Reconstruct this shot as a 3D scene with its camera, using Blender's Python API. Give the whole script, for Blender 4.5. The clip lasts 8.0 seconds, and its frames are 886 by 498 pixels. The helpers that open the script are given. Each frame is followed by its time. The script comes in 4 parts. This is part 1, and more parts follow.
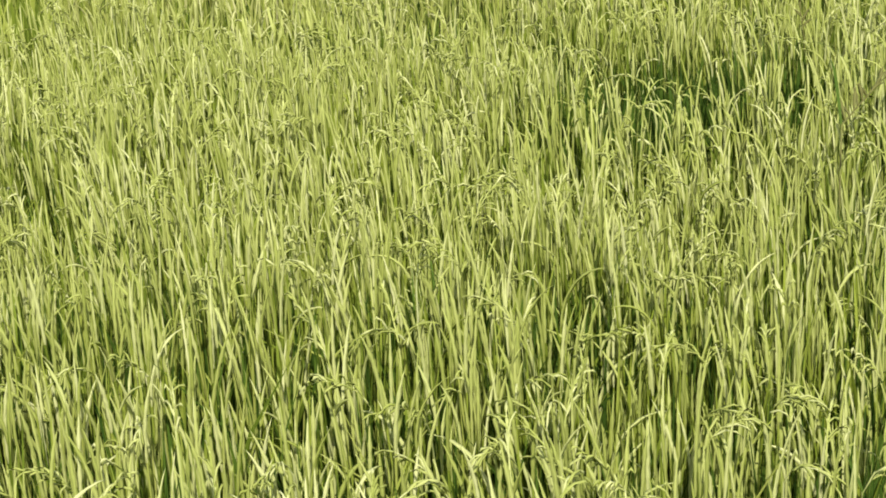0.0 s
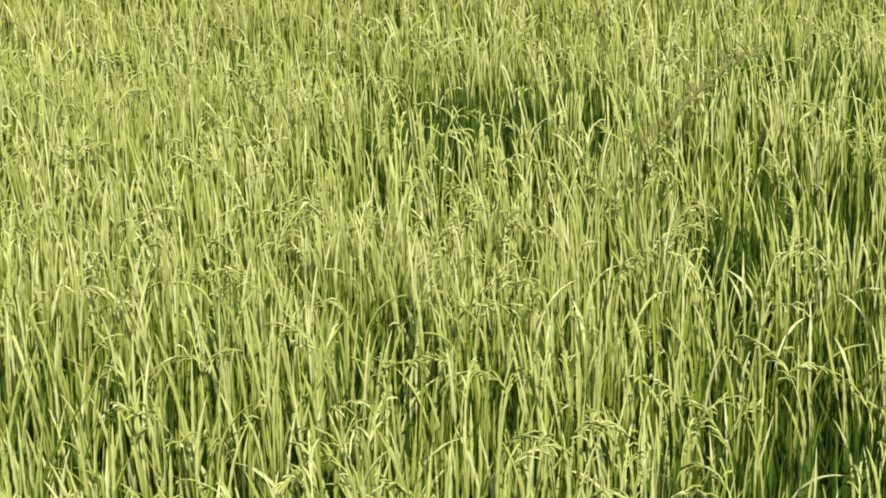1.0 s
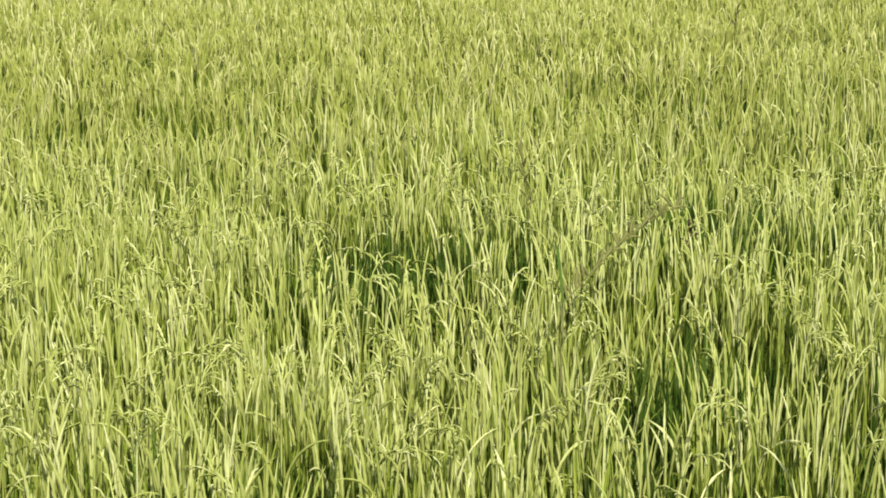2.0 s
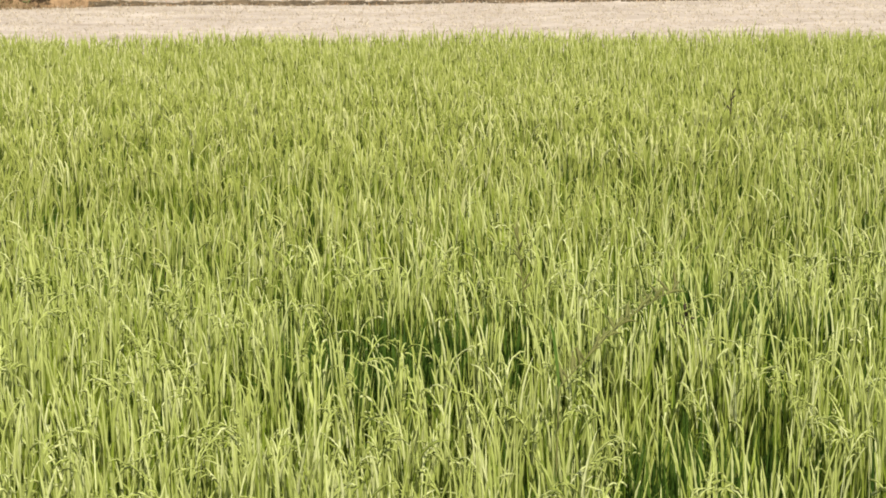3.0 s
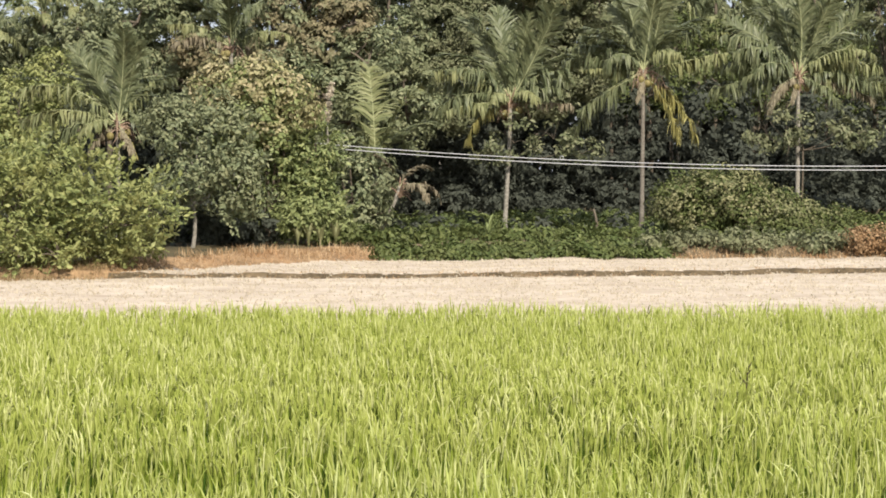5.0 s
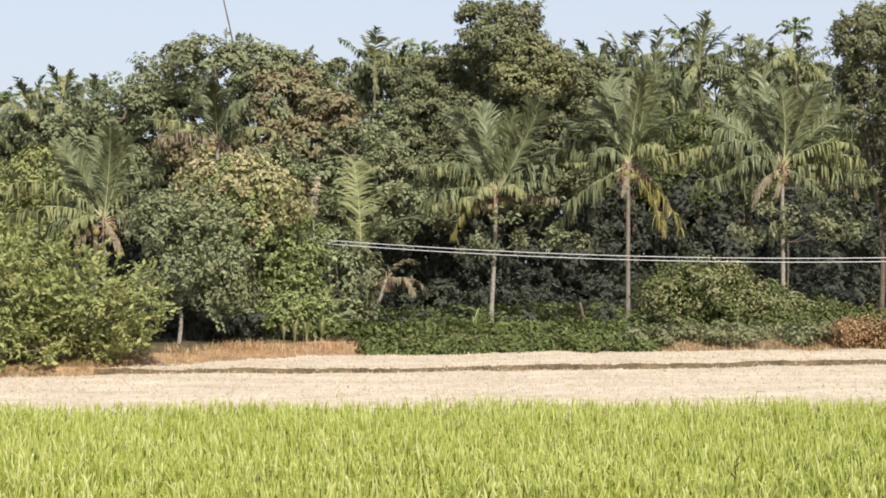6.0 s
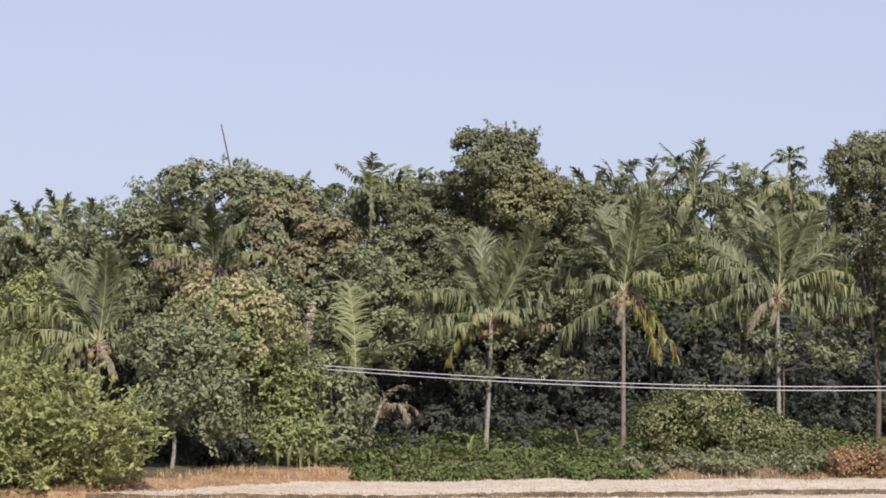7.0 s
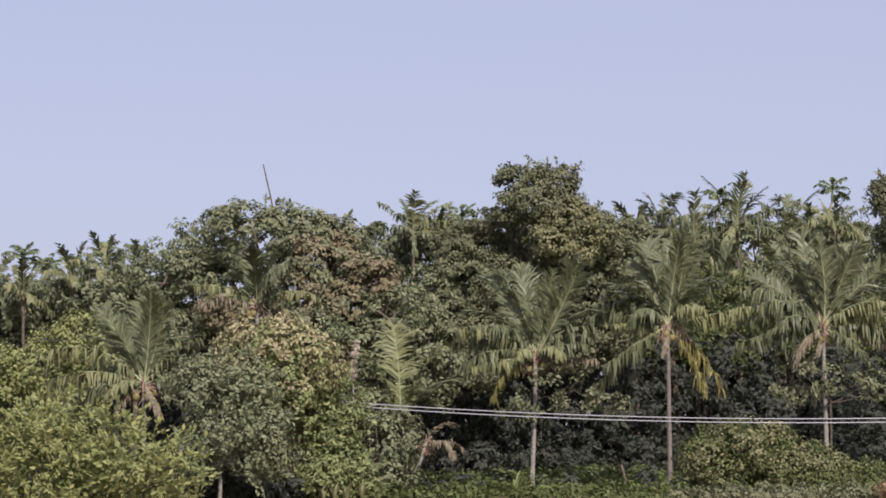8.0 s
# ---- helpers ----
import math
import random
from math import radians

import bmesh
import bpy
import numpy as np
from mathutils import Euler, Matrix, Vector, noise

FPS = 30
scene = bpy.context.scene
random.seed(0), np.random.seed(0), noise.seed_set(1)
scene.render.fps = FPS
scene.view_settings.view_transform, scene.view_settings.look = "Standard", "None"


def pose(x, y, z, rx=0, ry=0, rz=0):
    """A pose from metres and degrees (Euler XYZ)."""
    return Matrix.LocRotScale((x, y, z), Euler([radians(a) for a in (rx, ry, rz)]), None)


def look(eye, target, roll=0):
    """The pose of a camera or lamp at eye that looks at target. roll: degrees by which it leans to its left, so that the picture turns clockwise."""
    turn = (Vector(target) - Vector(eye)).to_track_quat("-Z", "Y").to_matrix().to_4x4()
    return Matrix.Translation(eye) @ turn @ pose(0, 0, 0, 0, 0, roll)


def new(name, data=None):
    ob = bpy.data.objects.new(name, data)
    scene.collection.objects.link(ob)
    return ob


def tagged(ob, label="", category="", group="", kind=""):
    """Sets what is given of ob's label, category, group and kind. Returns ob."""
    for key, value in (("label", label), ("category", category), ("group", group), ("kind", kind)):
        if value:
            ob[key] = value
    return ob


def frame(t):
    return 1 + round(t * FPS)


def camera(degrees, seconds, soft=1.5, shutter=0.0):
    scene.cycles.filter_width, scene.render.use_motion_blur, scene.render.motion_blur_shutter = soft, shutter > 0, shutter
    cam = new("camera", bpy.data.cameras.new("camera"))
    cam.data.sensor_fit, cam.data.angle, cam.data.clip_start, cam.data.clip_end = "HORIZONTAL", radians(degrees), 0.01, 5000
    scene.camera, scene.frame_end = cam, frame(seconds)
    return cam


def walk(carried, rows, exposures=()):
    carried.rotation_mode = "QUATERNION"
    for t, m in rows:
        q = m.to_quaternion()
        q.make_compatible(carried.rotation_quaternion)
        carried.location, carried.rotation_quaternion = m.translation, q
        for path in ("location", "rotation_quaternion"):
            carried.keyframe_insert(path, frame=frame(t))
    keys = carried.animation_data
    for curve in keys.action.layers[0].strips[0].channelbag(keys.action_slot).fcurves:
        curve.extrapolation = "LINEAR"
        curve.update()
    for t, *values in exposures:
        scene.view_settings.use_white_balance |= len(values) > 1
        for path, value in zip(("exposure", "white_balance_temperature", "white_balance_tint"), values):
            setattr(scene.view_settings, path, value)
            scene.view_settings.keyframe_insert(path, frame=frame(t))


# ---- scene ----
# the eye stays on one spot, on the bank beside the field, and turns
EYE = 2.6


def aim(yaw, pitch, roll):
    return pose(0, 0, EYE, 0, 0, yaw) @ pose(0, 0, 0, 90 + pitch) @ pose(0, 0, 0, 0, 0, roll)


cam = camera(26.04, 8.0, 1.8)
ROWS = [
    (0.0, 8.730, -17.701, -4.343),
    (0.3, 6.870, -17.914, -4.225),
    (0.5, 5.761, -18.048, -3.737),
    (0.8, 3.958, -17.580, -2.657),
    (1.0, 2.535, -17.236, -2.307),
    (1.3, 1.024, -16.248, -2.027),
    (1.5, 0.441, -15.581, -1.770),
    (1.8, 0.115, -14.371, -0.995),
    (2.0, 0.050, -12.940, -0.625),
    (2.2, -0.132, -11.794, -0.525),
    (3.3, -0.010, -9.224, -0.292),
    (3.5, 0.173, -7.886, 0.131),
    (3.8, 2.207, -6.628, -0.306),
    (4.0, 1.888, -5.304, 0.059),
    (4.2, 1.495, -4.267, -0.109),
    (4.5, 1.144, -3.333, -0.208),
    (4.7, 0.798, -2.925, -0.129),
    (5.8, -0.168, -0.156, -0.335),
    (6.0, -0.086, 0.510, -0.425),
    (6.3, -0.071, 1.591, -0.197),
    (6.5, 0.000, 2.398, -0.000),
    (6.8, -0.105, 3.386, 0.076),
    (7.0, -0.239, 4.272, -0.065),
    (7.3, -0.171, 5.306, -0.398),
    (7.5, -0.003, 5.143, -0.567),
    (7.8, 0.342, 5.526, -0.896),
    (8.0, 1.038, 5.380, -0.805),
]
EXPOSURES = [(0.0, 0.32, 6500, 10), (0.9, 0.38, 6500, 10), (2.2, 0.43, 6500, 10), (3.3, 0.23, 6500, 10), (3.7, 0.28, 6500, 10), (4.5, 0.39, 6500, 10), (5.9, 0.45, 6500, 10), (6.5, 0.38, 6500, 10), (7.0, 0.22, 6120, 19), (7.4, 0.10, 6020, 24), (8.0, 0.05, 6080, 24)]
walk(cam, [(t, aim(yaw, pitch, roll)) for t, yaw, pitch, roll in ROWS], EXPOSURES)

# ---- light ----
SUN_AZIMUTH, SUN_HEIGHT = radians(162), radians(42)   # clockwise from north (+y), and above the horizon
world = bpy.data.worlds.new("sky")
scene.world = world
world.use_nodes = True
sky = world.node_tree.nodes.new("ShaderNodeTexSky")
sky.sky_type, sky.sun_disc = "NISHITA", False
sky.sun_elevation, sky.sun_rotation = SUN_HEIGHT, SUN_AZIMUTH
sky.air_density, sky.dust_density, sky.ozone_density = 1.0, 2.5, 1.5
haze = world.node_tree.nodes.new("ShaderNodeMix")   # a pale haze over the clear sky
haze.data_type = "RGBA"
haze.inputs[0].default_value, haze.inputs[7].default_value = 0.72, (3.74, 3.92, 4.42, 1)
world.node_tree.links.new(sky.outputs[0], haze.inputs[6])
world.node_tree.links.new(haze.outputs[2], world.node_tree.nodes["Background"].inputs[0])
world.node_tree.nodes["Background"].inputs[1].default_value = 0.14
sun = new("sun", bpy.data.lights.new("sun", "SUN"))
sun.data.energy, sun.data.angle, sun.data.color = 4.6, radians(0.6), (1.0, 0.93, 0.82)
sun.matrix_world = look((0, 0, 0), (-math.sin(SUN_AZIMUTH) * math.cos(SUN_HEIGHT), -math.cos(SUN_AZIMUTH) * math.cos(SUN_HEIGHT), -math.sin(SUN_HEIGHT)))


# ---- materials ----
def links(mat):
    mat.use_nodes = True
    tree = mat.node_tree
    return tree, tree.nodes, tree.links.new, tree.nodes["Principled BSDF"]


def ramp(nodes, stops):
    node = nodes.new("ShaderNodeValToRGB")
    while len(node.color_ramp.elements) < len(stops):
        node.color_ramp.elements.new(0.5)
    for e, (at, c) in zip(node.color_ramp.elements, stops):
        e.position, e.color = at, (*c, 1)
    return node


def leaf_material(name, stops, tint, patch=0.8, glow=0.3, rough=0.5, sheen=0.3):
    """Leaves, each with its own tone, drifting to a second tint in patches; light comes through them."""
    mat = bpy.data.materials.new(name)
    tree, nodes, link, bsdf = links(mat)
    geo = nodes.new("ShaderNodeNewGeometry")
    tone = ramp(nodes, stops)
    link(geo.outputs["Random Per Island"], tone.inputs[0])
    coord = nodes.new("ShaderNodeTexCoord")
    noise_a = nodes.new("ShaderNodeTexNoise")
    noise_a.inputs["Scale"].default_value, noise_a.inputs["Detail"].default_value = patch, 3
    link(coord.outputs["Object"], noise_a.inputs["Vector"])
    mask = ramp(nodes, [(0.42, (0, 0, 0)), (0.66, (1, 1, 1))])
    link(noise_a.outputs[0], mask.inputs[0])
    scale = nodes.new("ShaderNodeMath")
    scale.operation = "MULTIPLY"
    scale.inputs[1].default_value = 0.6
    link(mask.outputs[0], scale.inputs[0])
    mix = nodes.new("ShaderNodeMix")
    mix.data_type = "RGBA"
    link(scale.outputs[0], mix.inputs[0])
    link(tone.outputs[0], mix.inputs[6])
    mix.inputs[7].default_value = (*tint, 1)
    link(mix.outputs[2], bsdf.inputs["Base Color"])
    bsdf.inputs["Roughness"].default_value = rough
    bsdf.inputs["Specular IOR Level"].default_value = sheen
    trans = nodes.new("ShaderNodeBsdfTranslucent")
    link(mix.outputs[2], trans.inputs[0])
    both = nodes.new("ShaderNodeMixShader")
    both.inputs[0].default_value = glow
    link(bsdf.outputs[0], both.inputs[1])
    link(trans.outputs[0], both.inputs[2])
    link(both.outputs[0], nodes["Material Output"].inputs[0])
    return mat


def earth_material(name, dark, light, fine=30.0, coarse=1.2, bump=0.4, rough=0.9, stretch=1.0):
    mat = bpy.data.materials.new(name)
    tree, nodes, link, bsdf = links(mat)
    coord = nodes.new("ShaderNodeTexCoord")
    a, b = nodes.new("ShaderNodeTexNoise"), nodes.new("ShaderNodeTexNoise")
    a.inputs["Scale"].default_value, a.inputs["Detail"].default_value = coarse, 5
    b.inputs["Scale"].default_value, b.inputs["Detail"].default_value = fine, 4
    lay = nodes.new("ShaderNodeMapping")
    lay.inputs["Scale"].default_value = (stretch, 1, 1)
    link(coord.outputs["Object"], lay.inputs["Vector"])
    for n in (a, b):
        link(lay.outputs[0], n.inputs["Vector"])
    add = nodes.new("ShaderNodeMath")
    add.operation = "ADD"
    link(a.outputs[0], add.inputs[0])
    link(b.outputs[0], add.inputs[1])
    half = nodes.new("ShaderNodeMath")
    half.operation = "MULTIPLY"
    half.inputs[1].default_value = 0.5
    link(add.outputs[0], half.inputs[0])
    tone = ramp(nodes, [(0.36, dark), (0.64, light)])
    link(half.outputs[0], tone.inputs[0])
    link(tone.outputs[0], bsdf.inputs["Base Color"])
    bsdf.inputs["Roughness"].default_value = rough
    bsdf.inputs["Specular IOR Level"].default_value = 0.2
    bp = nodes.new("ShaderNodeBump")
    bp.inputs["Strength"].default_value, bp.inputs["Distance"].default_value = bump, 0.03
    link(b.outputs[0], bp.inputs["Height"])
    link(bp.outputs[0], bsdf.inputs["Normal"])
    return mat


RICE = leaf_material("rice leaf", [(0.0, (0.065, 0.108, 0.010)), (0.25, (0.165, 0.232, 0.028)), (0.6, (0.32, 0.388, 0.062)), (1.0, (0.48, 0.52, 0.14))], (0.26, 0.325, 0.036), 0.7, 0.32, 0.65, 0.06)
RICE_EAR = leaf_material("rice ear", [(0.0, (0.323, 0.379, 0.080)), (0.6, (0.545, 0.599, 0.190)), (1.0, (0.757, 0.789, 0.389))], (0.474, 0.543, 0.133), 2.0, 0.32, 0.65, 0.08)
RICE_RIPE = leaf_material("riper rice ear", [(0.0, (0.25, 0.30, 0.052)), (0.6, (0.43, 0.47, 0.125)), (1.0, (0.67, 0.685, 0.315))], (0.38, 0.425, 0.09), 2.0, 0.28, 0.65, 0.08)
# greener leaves, their tone deepened for the shade between the plants
RICE_GREEN_SHADED = leaf_material("green rice leaf darkened for shaded gaps", [(0.0, (0.028, 0.060, 0.008)), (1.0, (0.090, 0.155, 0.021))], (0.042, 0.085, 0.011), 2.0, 0.15, 0.65, 0.06)
WEED = leaf_material("weed ear", [(0.0, (0.075, 0.085, 0.02)), (1.0, (0.21, 0.22, 0.06))], (0.14, 0.13, 0.04), 4.0, 0.05, 0.7, 0.2)
WEED_DARK = leaf_material("dark weed ear", [(0.0, (0.03, 0.025, 0.015)), (1.0, (0.08, 0.06, 0.03))], (0.03, 0.02, 0.015), 4.0, 0.0, 0.8, 0.2)
STRAW = leaf_material("straw", [(0.0, (0.453, 0.388, 0.290)), (0.5, (0.556, 0.490, 0.380)), (1.0, (0.680, 0.612, 0.484))], (0.515, 0.439, 0.342), 0.5, 0.35, 0.7, 0.1)
DRY_GRASS = leaf_material("dry grass", [(0.0, (0.30, 0.19, 0.09)), (0.6, (0.50, 0.35, 0.19)), (1.0, (0.66, 0.51, 0.33))], (0.44, 0.24, 0.115), 0.6, 0.2, 0.7, 0.2)
LEAF_BUSH = leaf_material("bush leaf", [(0.0, (0.143, 0.175, 0.065)), (0.6, (0.256, 0.288, 0.103)), (1.0, (0.389, 0.400, 0.162))], (0.296, 0.292, 0.109), 0.9, 0.28, 0.5, 0.22)
LEAF_DARK = leaf_material("dark leaf", [(0.0, (0.146, 0.176, 0.097)), (0.6, (0.225, 0.253, 0.137)), (1.0, (0.329, 0.336, 0.190))], (0.225, 0.230, 0.125), 0.5, 0.28, 0.55, 0.18)
# the grove's inner shade and haze are put into this leaf colour
LEAF_SHADED = leaf_material("leaf darkened for grove shade", [(0.0, (0.077, 0.086, 0.067)), (1.0, (0.104, 0.113, 0.086))], (0.088, 0.094, 0.074), 0.5, 0.35, 0.9, 0.02)
LEAF_PALE = leaf_material("pale leaf", [(0.0, (0.137, 0.175, 0.070)), (0.6, (0.238, 0.278, 0.109)), (1.0, (0.352, 0.376, 0.160))], (0.257, 0.282, 0.114), 0.6, 0.28, 0.5, 0.22)
DULL_GRASS = leaf_material("dull grass", [(0.0, (0.16, 0.125, 0.06)), (0.6, (0.29, 0.21, 0.105)), (1.0, (0.42, 0.31, 0.17))], (0.20, 0.18, 0.07), 1.0, 0.2, 0.7, 0.2)
LEAF_TAN = leaf_material("tan leaf", [(0.0, (0.225, 0.218, 0.108)), (0.5, (0.365, 0.318, 0.172)), (1.0, (0.53, 0.455, 0.28))], (0.285, 0.30, 0.132), 1.4, 0.25, 0.55, 0.2)
LEAF_BROWN = leaf_material("olive brown leaf", [(0.0, (0.155, 0.158, 0.085)), (0.6, (0.252, 0.228, 0.13)), (1.0, (0.36, 0.308, 0.19))], (0.25, 0.195, 0.11), 0.5, 0.26, 0.55, 0.15)
LEAF_OLIVE = leaf_material("olive creeper leaf", [(0.0, (0.135, 0.146, 0.068)), (0.6, (0.228, 0.226, 0.106)), (1.0, (0.344, 0.320, 0.171))], (0.186, 0.193, 0.090), 0.5, 0.22, 0.55, 0.2)
LEAF_VINE = leaf_material("vine leaf", [(0.0, (0.125, 0.145, 0.075)), (0.6, (0.189, 0.204, 0.107)), (1.0, (0.277, 0.277, 0.167))], (0.194, 0.193, 0.106), 0.5, 0.28, 0.6, 0.15)
LEAF_COVER = leaf_material("ground cover leaf", [(0.0, (0.065, 0.089, 0.028)), (0.6, (0.108, 0.139, 0.043)), (1.0, (0.173, 0.198, 0.069))], (0.116, 0.126, 0.043), 1.0, 0.25, 0.55, 0.2)
LEAF_RUST = leaf_material("rust leaf", [(0.0, (0.16, 0.10, 0.05)), (0.6, (0.29, 0.19, 0.10)), (1.0, (0.42, 0.29, 0.17))], (0.32, 0.19, 0.09), 1.0, 0.2, 0.6, 0.2)
MIDRIB = earth_material("palm midrib", (0.26, 0.28, 0.14), (0.42, 0.43, 0.24), 20, 4, 0.1, 0.5)
LITTER = earth_material("leaf litter", (0.09, 0.07, 0.04), (0.22, 0.165, 0.10), 10, 1.5, 0.8)
# brown step soil with the shadow of its face mixed into the colour
STEP_SOIL_SHADED = earth_material("crumbling brown soil darkened as a shaded face", (0.055, 0.042, 0.024), (0.17, 0.125, 0.072), 10, 1.5, 0.8)
FROND = leaf_material("palm leaflet", [(0.0, (0.093, 0.115, 0.056)), (0.6, (0.155, 0.178, 0.088)), (1.0, (0.238, 0.250, 0.132))], (0.174, 0.186, 0.092), 0.5, 0.26, 0.45, 0.35)
FROND_OLD = leaf_material("yellowing palm leaflet", [(0.0, (0.148, 0.170, 0.074)), (0.6, (0.232, 0.251, 0.116)), (1.0, (0.336, 0.340, 0.177))], (0.256, 0.251, 0.107), 1.0, 0.25, 0.55, 0.25)
FROND_GOLD = leaf_material("golden palm leaflet", [(0.0, (0.26, 0.24, 0.085)), (0.6, (0.38, 0.35, 0.125)), (1.0, (0.50, 0.46, 0.19))], (0.34, 0.29, 0.10), 1.0, 0.28, 0.55, 0.25)
FROND_DEAD = leaf_material("dead palm leaflet", [(0.0, (0.15, 0.125, 0.08)), (0.6, (0.27, 0.235, 0.155)), (1.0, (0.38, 0.34, 0.24))], (0.23, 0.185, 0.12), 1.0, 0.25, 0.6, 0.2)
ARECA = leaf_material("areca leaflet", [(0.0, (0.102, 0.144, 0.063)), (1.0, (0.252, 0.294, 0.138))], (0.204, 0.240, 0.106), 0.5)
BARK = earth_material("pale bark", (0.16, 0.145, 0.115), (0.34, 0.315, 0.265), 14, 3, 0.5)
BARK_MID = earth_material("grey-brown bark", (0.11, 0.095, 0.075), (0.25, 0.225, 0.185), 14, 3, 0.5)
BARK_DARK = earth_material("dark bark", (0.07, 0.055, 0.04), (0.18, 0.15, 0.11), 14, 3, 0.5)
FIBRE = earth_material("palm fibre", (0.15, 0.095, 0.065), (0.42, 0.31, 0.22), 20, 6, 0.5)
NUT = earth_material("coconut husk", (0.13, 0.115, 0.04), (0.26, 0.215, 0.09), 10, 5, 0.2, 0.5)
MUD = earth_material("wet field soil", (0.035, 0.028, 0.016), (0.08, 0.065, 0.035), 20, 2, 0.5)
STUBBLE_SOIL = earth_material("straw-strewn field soil", (0.377, 0.305, 0.229), (0.592, 0.510, 0.406), 6, 0.7, 0.6, 0.9, 0.5)
SOIL = earth_material("dry brown soil", (0.15, 0.095, 0.05), (0.38, 0.25, 0.135), 15, 1.5, 0.6)
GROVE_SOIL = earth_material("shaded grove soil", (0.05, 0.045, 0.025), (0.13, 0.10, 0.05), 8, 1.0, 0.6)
WIRE = bpy.data.materials.new("weathered aluminium cable")
tree, nodes, link, bsdf = links(WIRE)
bsdf.inputs["Base Color"].default_value = (0.54, 0.54, 0.54, 1)
bsdf.inputs["Metallic"].default_value, bsdf.inputs["Roughness"].default_value = 0.5, 0.55


# ---- mesh helpers ----
rng = np.random.default_rng(7)


def tri_mesh(name, verts, tris, mats, smooth=False):
    """A mesh out of arrays of corners and triangles."""
    me = bpy.data.meshes.new(name)
    verts, tris = np.asarray(verts, np.float32), np.asarray(tris, np.int32)
    me.vertices.add(len(verts))
    me.vertices.foreach_set("co", verts.ravel())
    me.loops.add(tris.size)
    me.loops.foreach_set("vertex_index", tris.ravel())
    me.polygons.add(len(tris))
    me.polygons.foreach_set("loop_start", np.arange(0, tris.size, 3, dtype=np.int32))
    if smooth:
        me.polygons.foreach_set("use_smooth", np.ones(len(tris), bool))
    for m in mats:
        me.materials.append(m)
    me.update(calc_edges=True)
    return me


def part(name, me, parent, label=""):
    ob = new(name, me)
    ob.parent = parent
    return tagged(ob, label)


def thing(name, x, y, z, label, category, group=""):
    ob = new(name)
    ob.location = (x, y, z)
    return tagged(ob, label, category, group)


class Sheaf:
    """Gathers strips and leaves into one mesh."""

    def __init__(self):
        self.v, self.t, self.n = [], [], 0

    def add(self, verts, tris):
        self.v.append(verts.reshape(-1, 3))
        self.t.append(tris.reshape(-1, 3) + self.n)
        self.n += len(self.v[-1])

    def mesh(self, name, mat, origin=(0, 0, 0), smooth=False):
        return tri_mesh(name, np.concatenate(self.v) - np.array(origin), np.concatenate(self.t), [mat], smooth)


def creased(spine, side, width, crease=0.35):
    """Ribbons with a raised midrib."""
    n, k, _ = spine.shape
    tang = unit(np.gradient(spine, axis=1))
    side = np.repeat(side[:, None], k, 1)
    up = unit(np.cross(side, tang))
    w = width[..., None] / 2
    v = np.stack([spine - side * w, spine + up * w * crease * 2, spine + side * w], 2).reshape(n, 3 * k, 3)
    t = []
    for i in range(k - 1):
        a, b = 3 * i, 3 * i + 3
        if i < k - 2:
            t += [(a, a + 1, b + 1), (a, b + 1, b), (a + 1, a + 2, b + 2), (a + 1, b + 2, b + 1)]
        else:
            t += [(a, a + 1, b + 1), (a + 1, a + 2, b + 1)]
    return v, np.array(t)[None] + (np.arange(n) * 3 * k)[:, None, None]


def strips(spine, side, width):
    """Ribbons. spine: n x k x 3; side: n x 3 or n x k x 3; width: n x k, ending in a point where the last width is 0."""
    n, k, _ = spine.shape
    if side.ndim == 2:
        side = np.repeat(side[:, None], k, 1)
    a, b = spine - side * width[..., None] / 2, spine + side * width[..., None] / 2
    v = np.empty((n, 2 * k - 1, 3))
    v[:, 0:2 * k - 2:2], v[:, 1:2 * k - 2:2], v[:, -1] = a[:, :-1], b[:, :-1], spine[:, -1]
    t = []
    for i in range(k - 2):
        t += [(2 * i, 2 * i + 1, 2 * i + 3), (2 * i, 2 * i + 3, 2 * i + 2)]
    t.append((2 * k - 4, 2 * k - 3, 2 * k - 2))
    t = np.array(t)[None] + (np.arange(n) * (2 * k - 1))[:, None, None]
    return v, t


def unit(a):
    return a / np.maximum(np.linalg.norm(a, axis=-1, keepdims=True), 1e-9)


def leaves(at, facing, length, wide=0.55, fold=0.25):
    """Folded pointed leaves at the places given, lying across the way they face."""
    n = len(at)
    facing = unit(facing)
    along = unit(np.cross(facing, unit(rng.normal(size=(n, 3)))))
    along = unit(along + np.array([0, 0, -0.35]))
    side = unit(np.cross(facing, along))
    up = np.cross(along, side)
    length = length[:, None]
    w = length * wide / 2
    v = np.stack([at, at + along * length * 0.45 + side * w + up * w * fold * 2, at + along * length, at + along * length * 0.45 - side * w + up * w * fold * 2], 1)
    t = np.array([(0, 1, 2), (0, 2, 3)])[None] + (np.arange(n) * 4)[:, None, None]
    return v, t


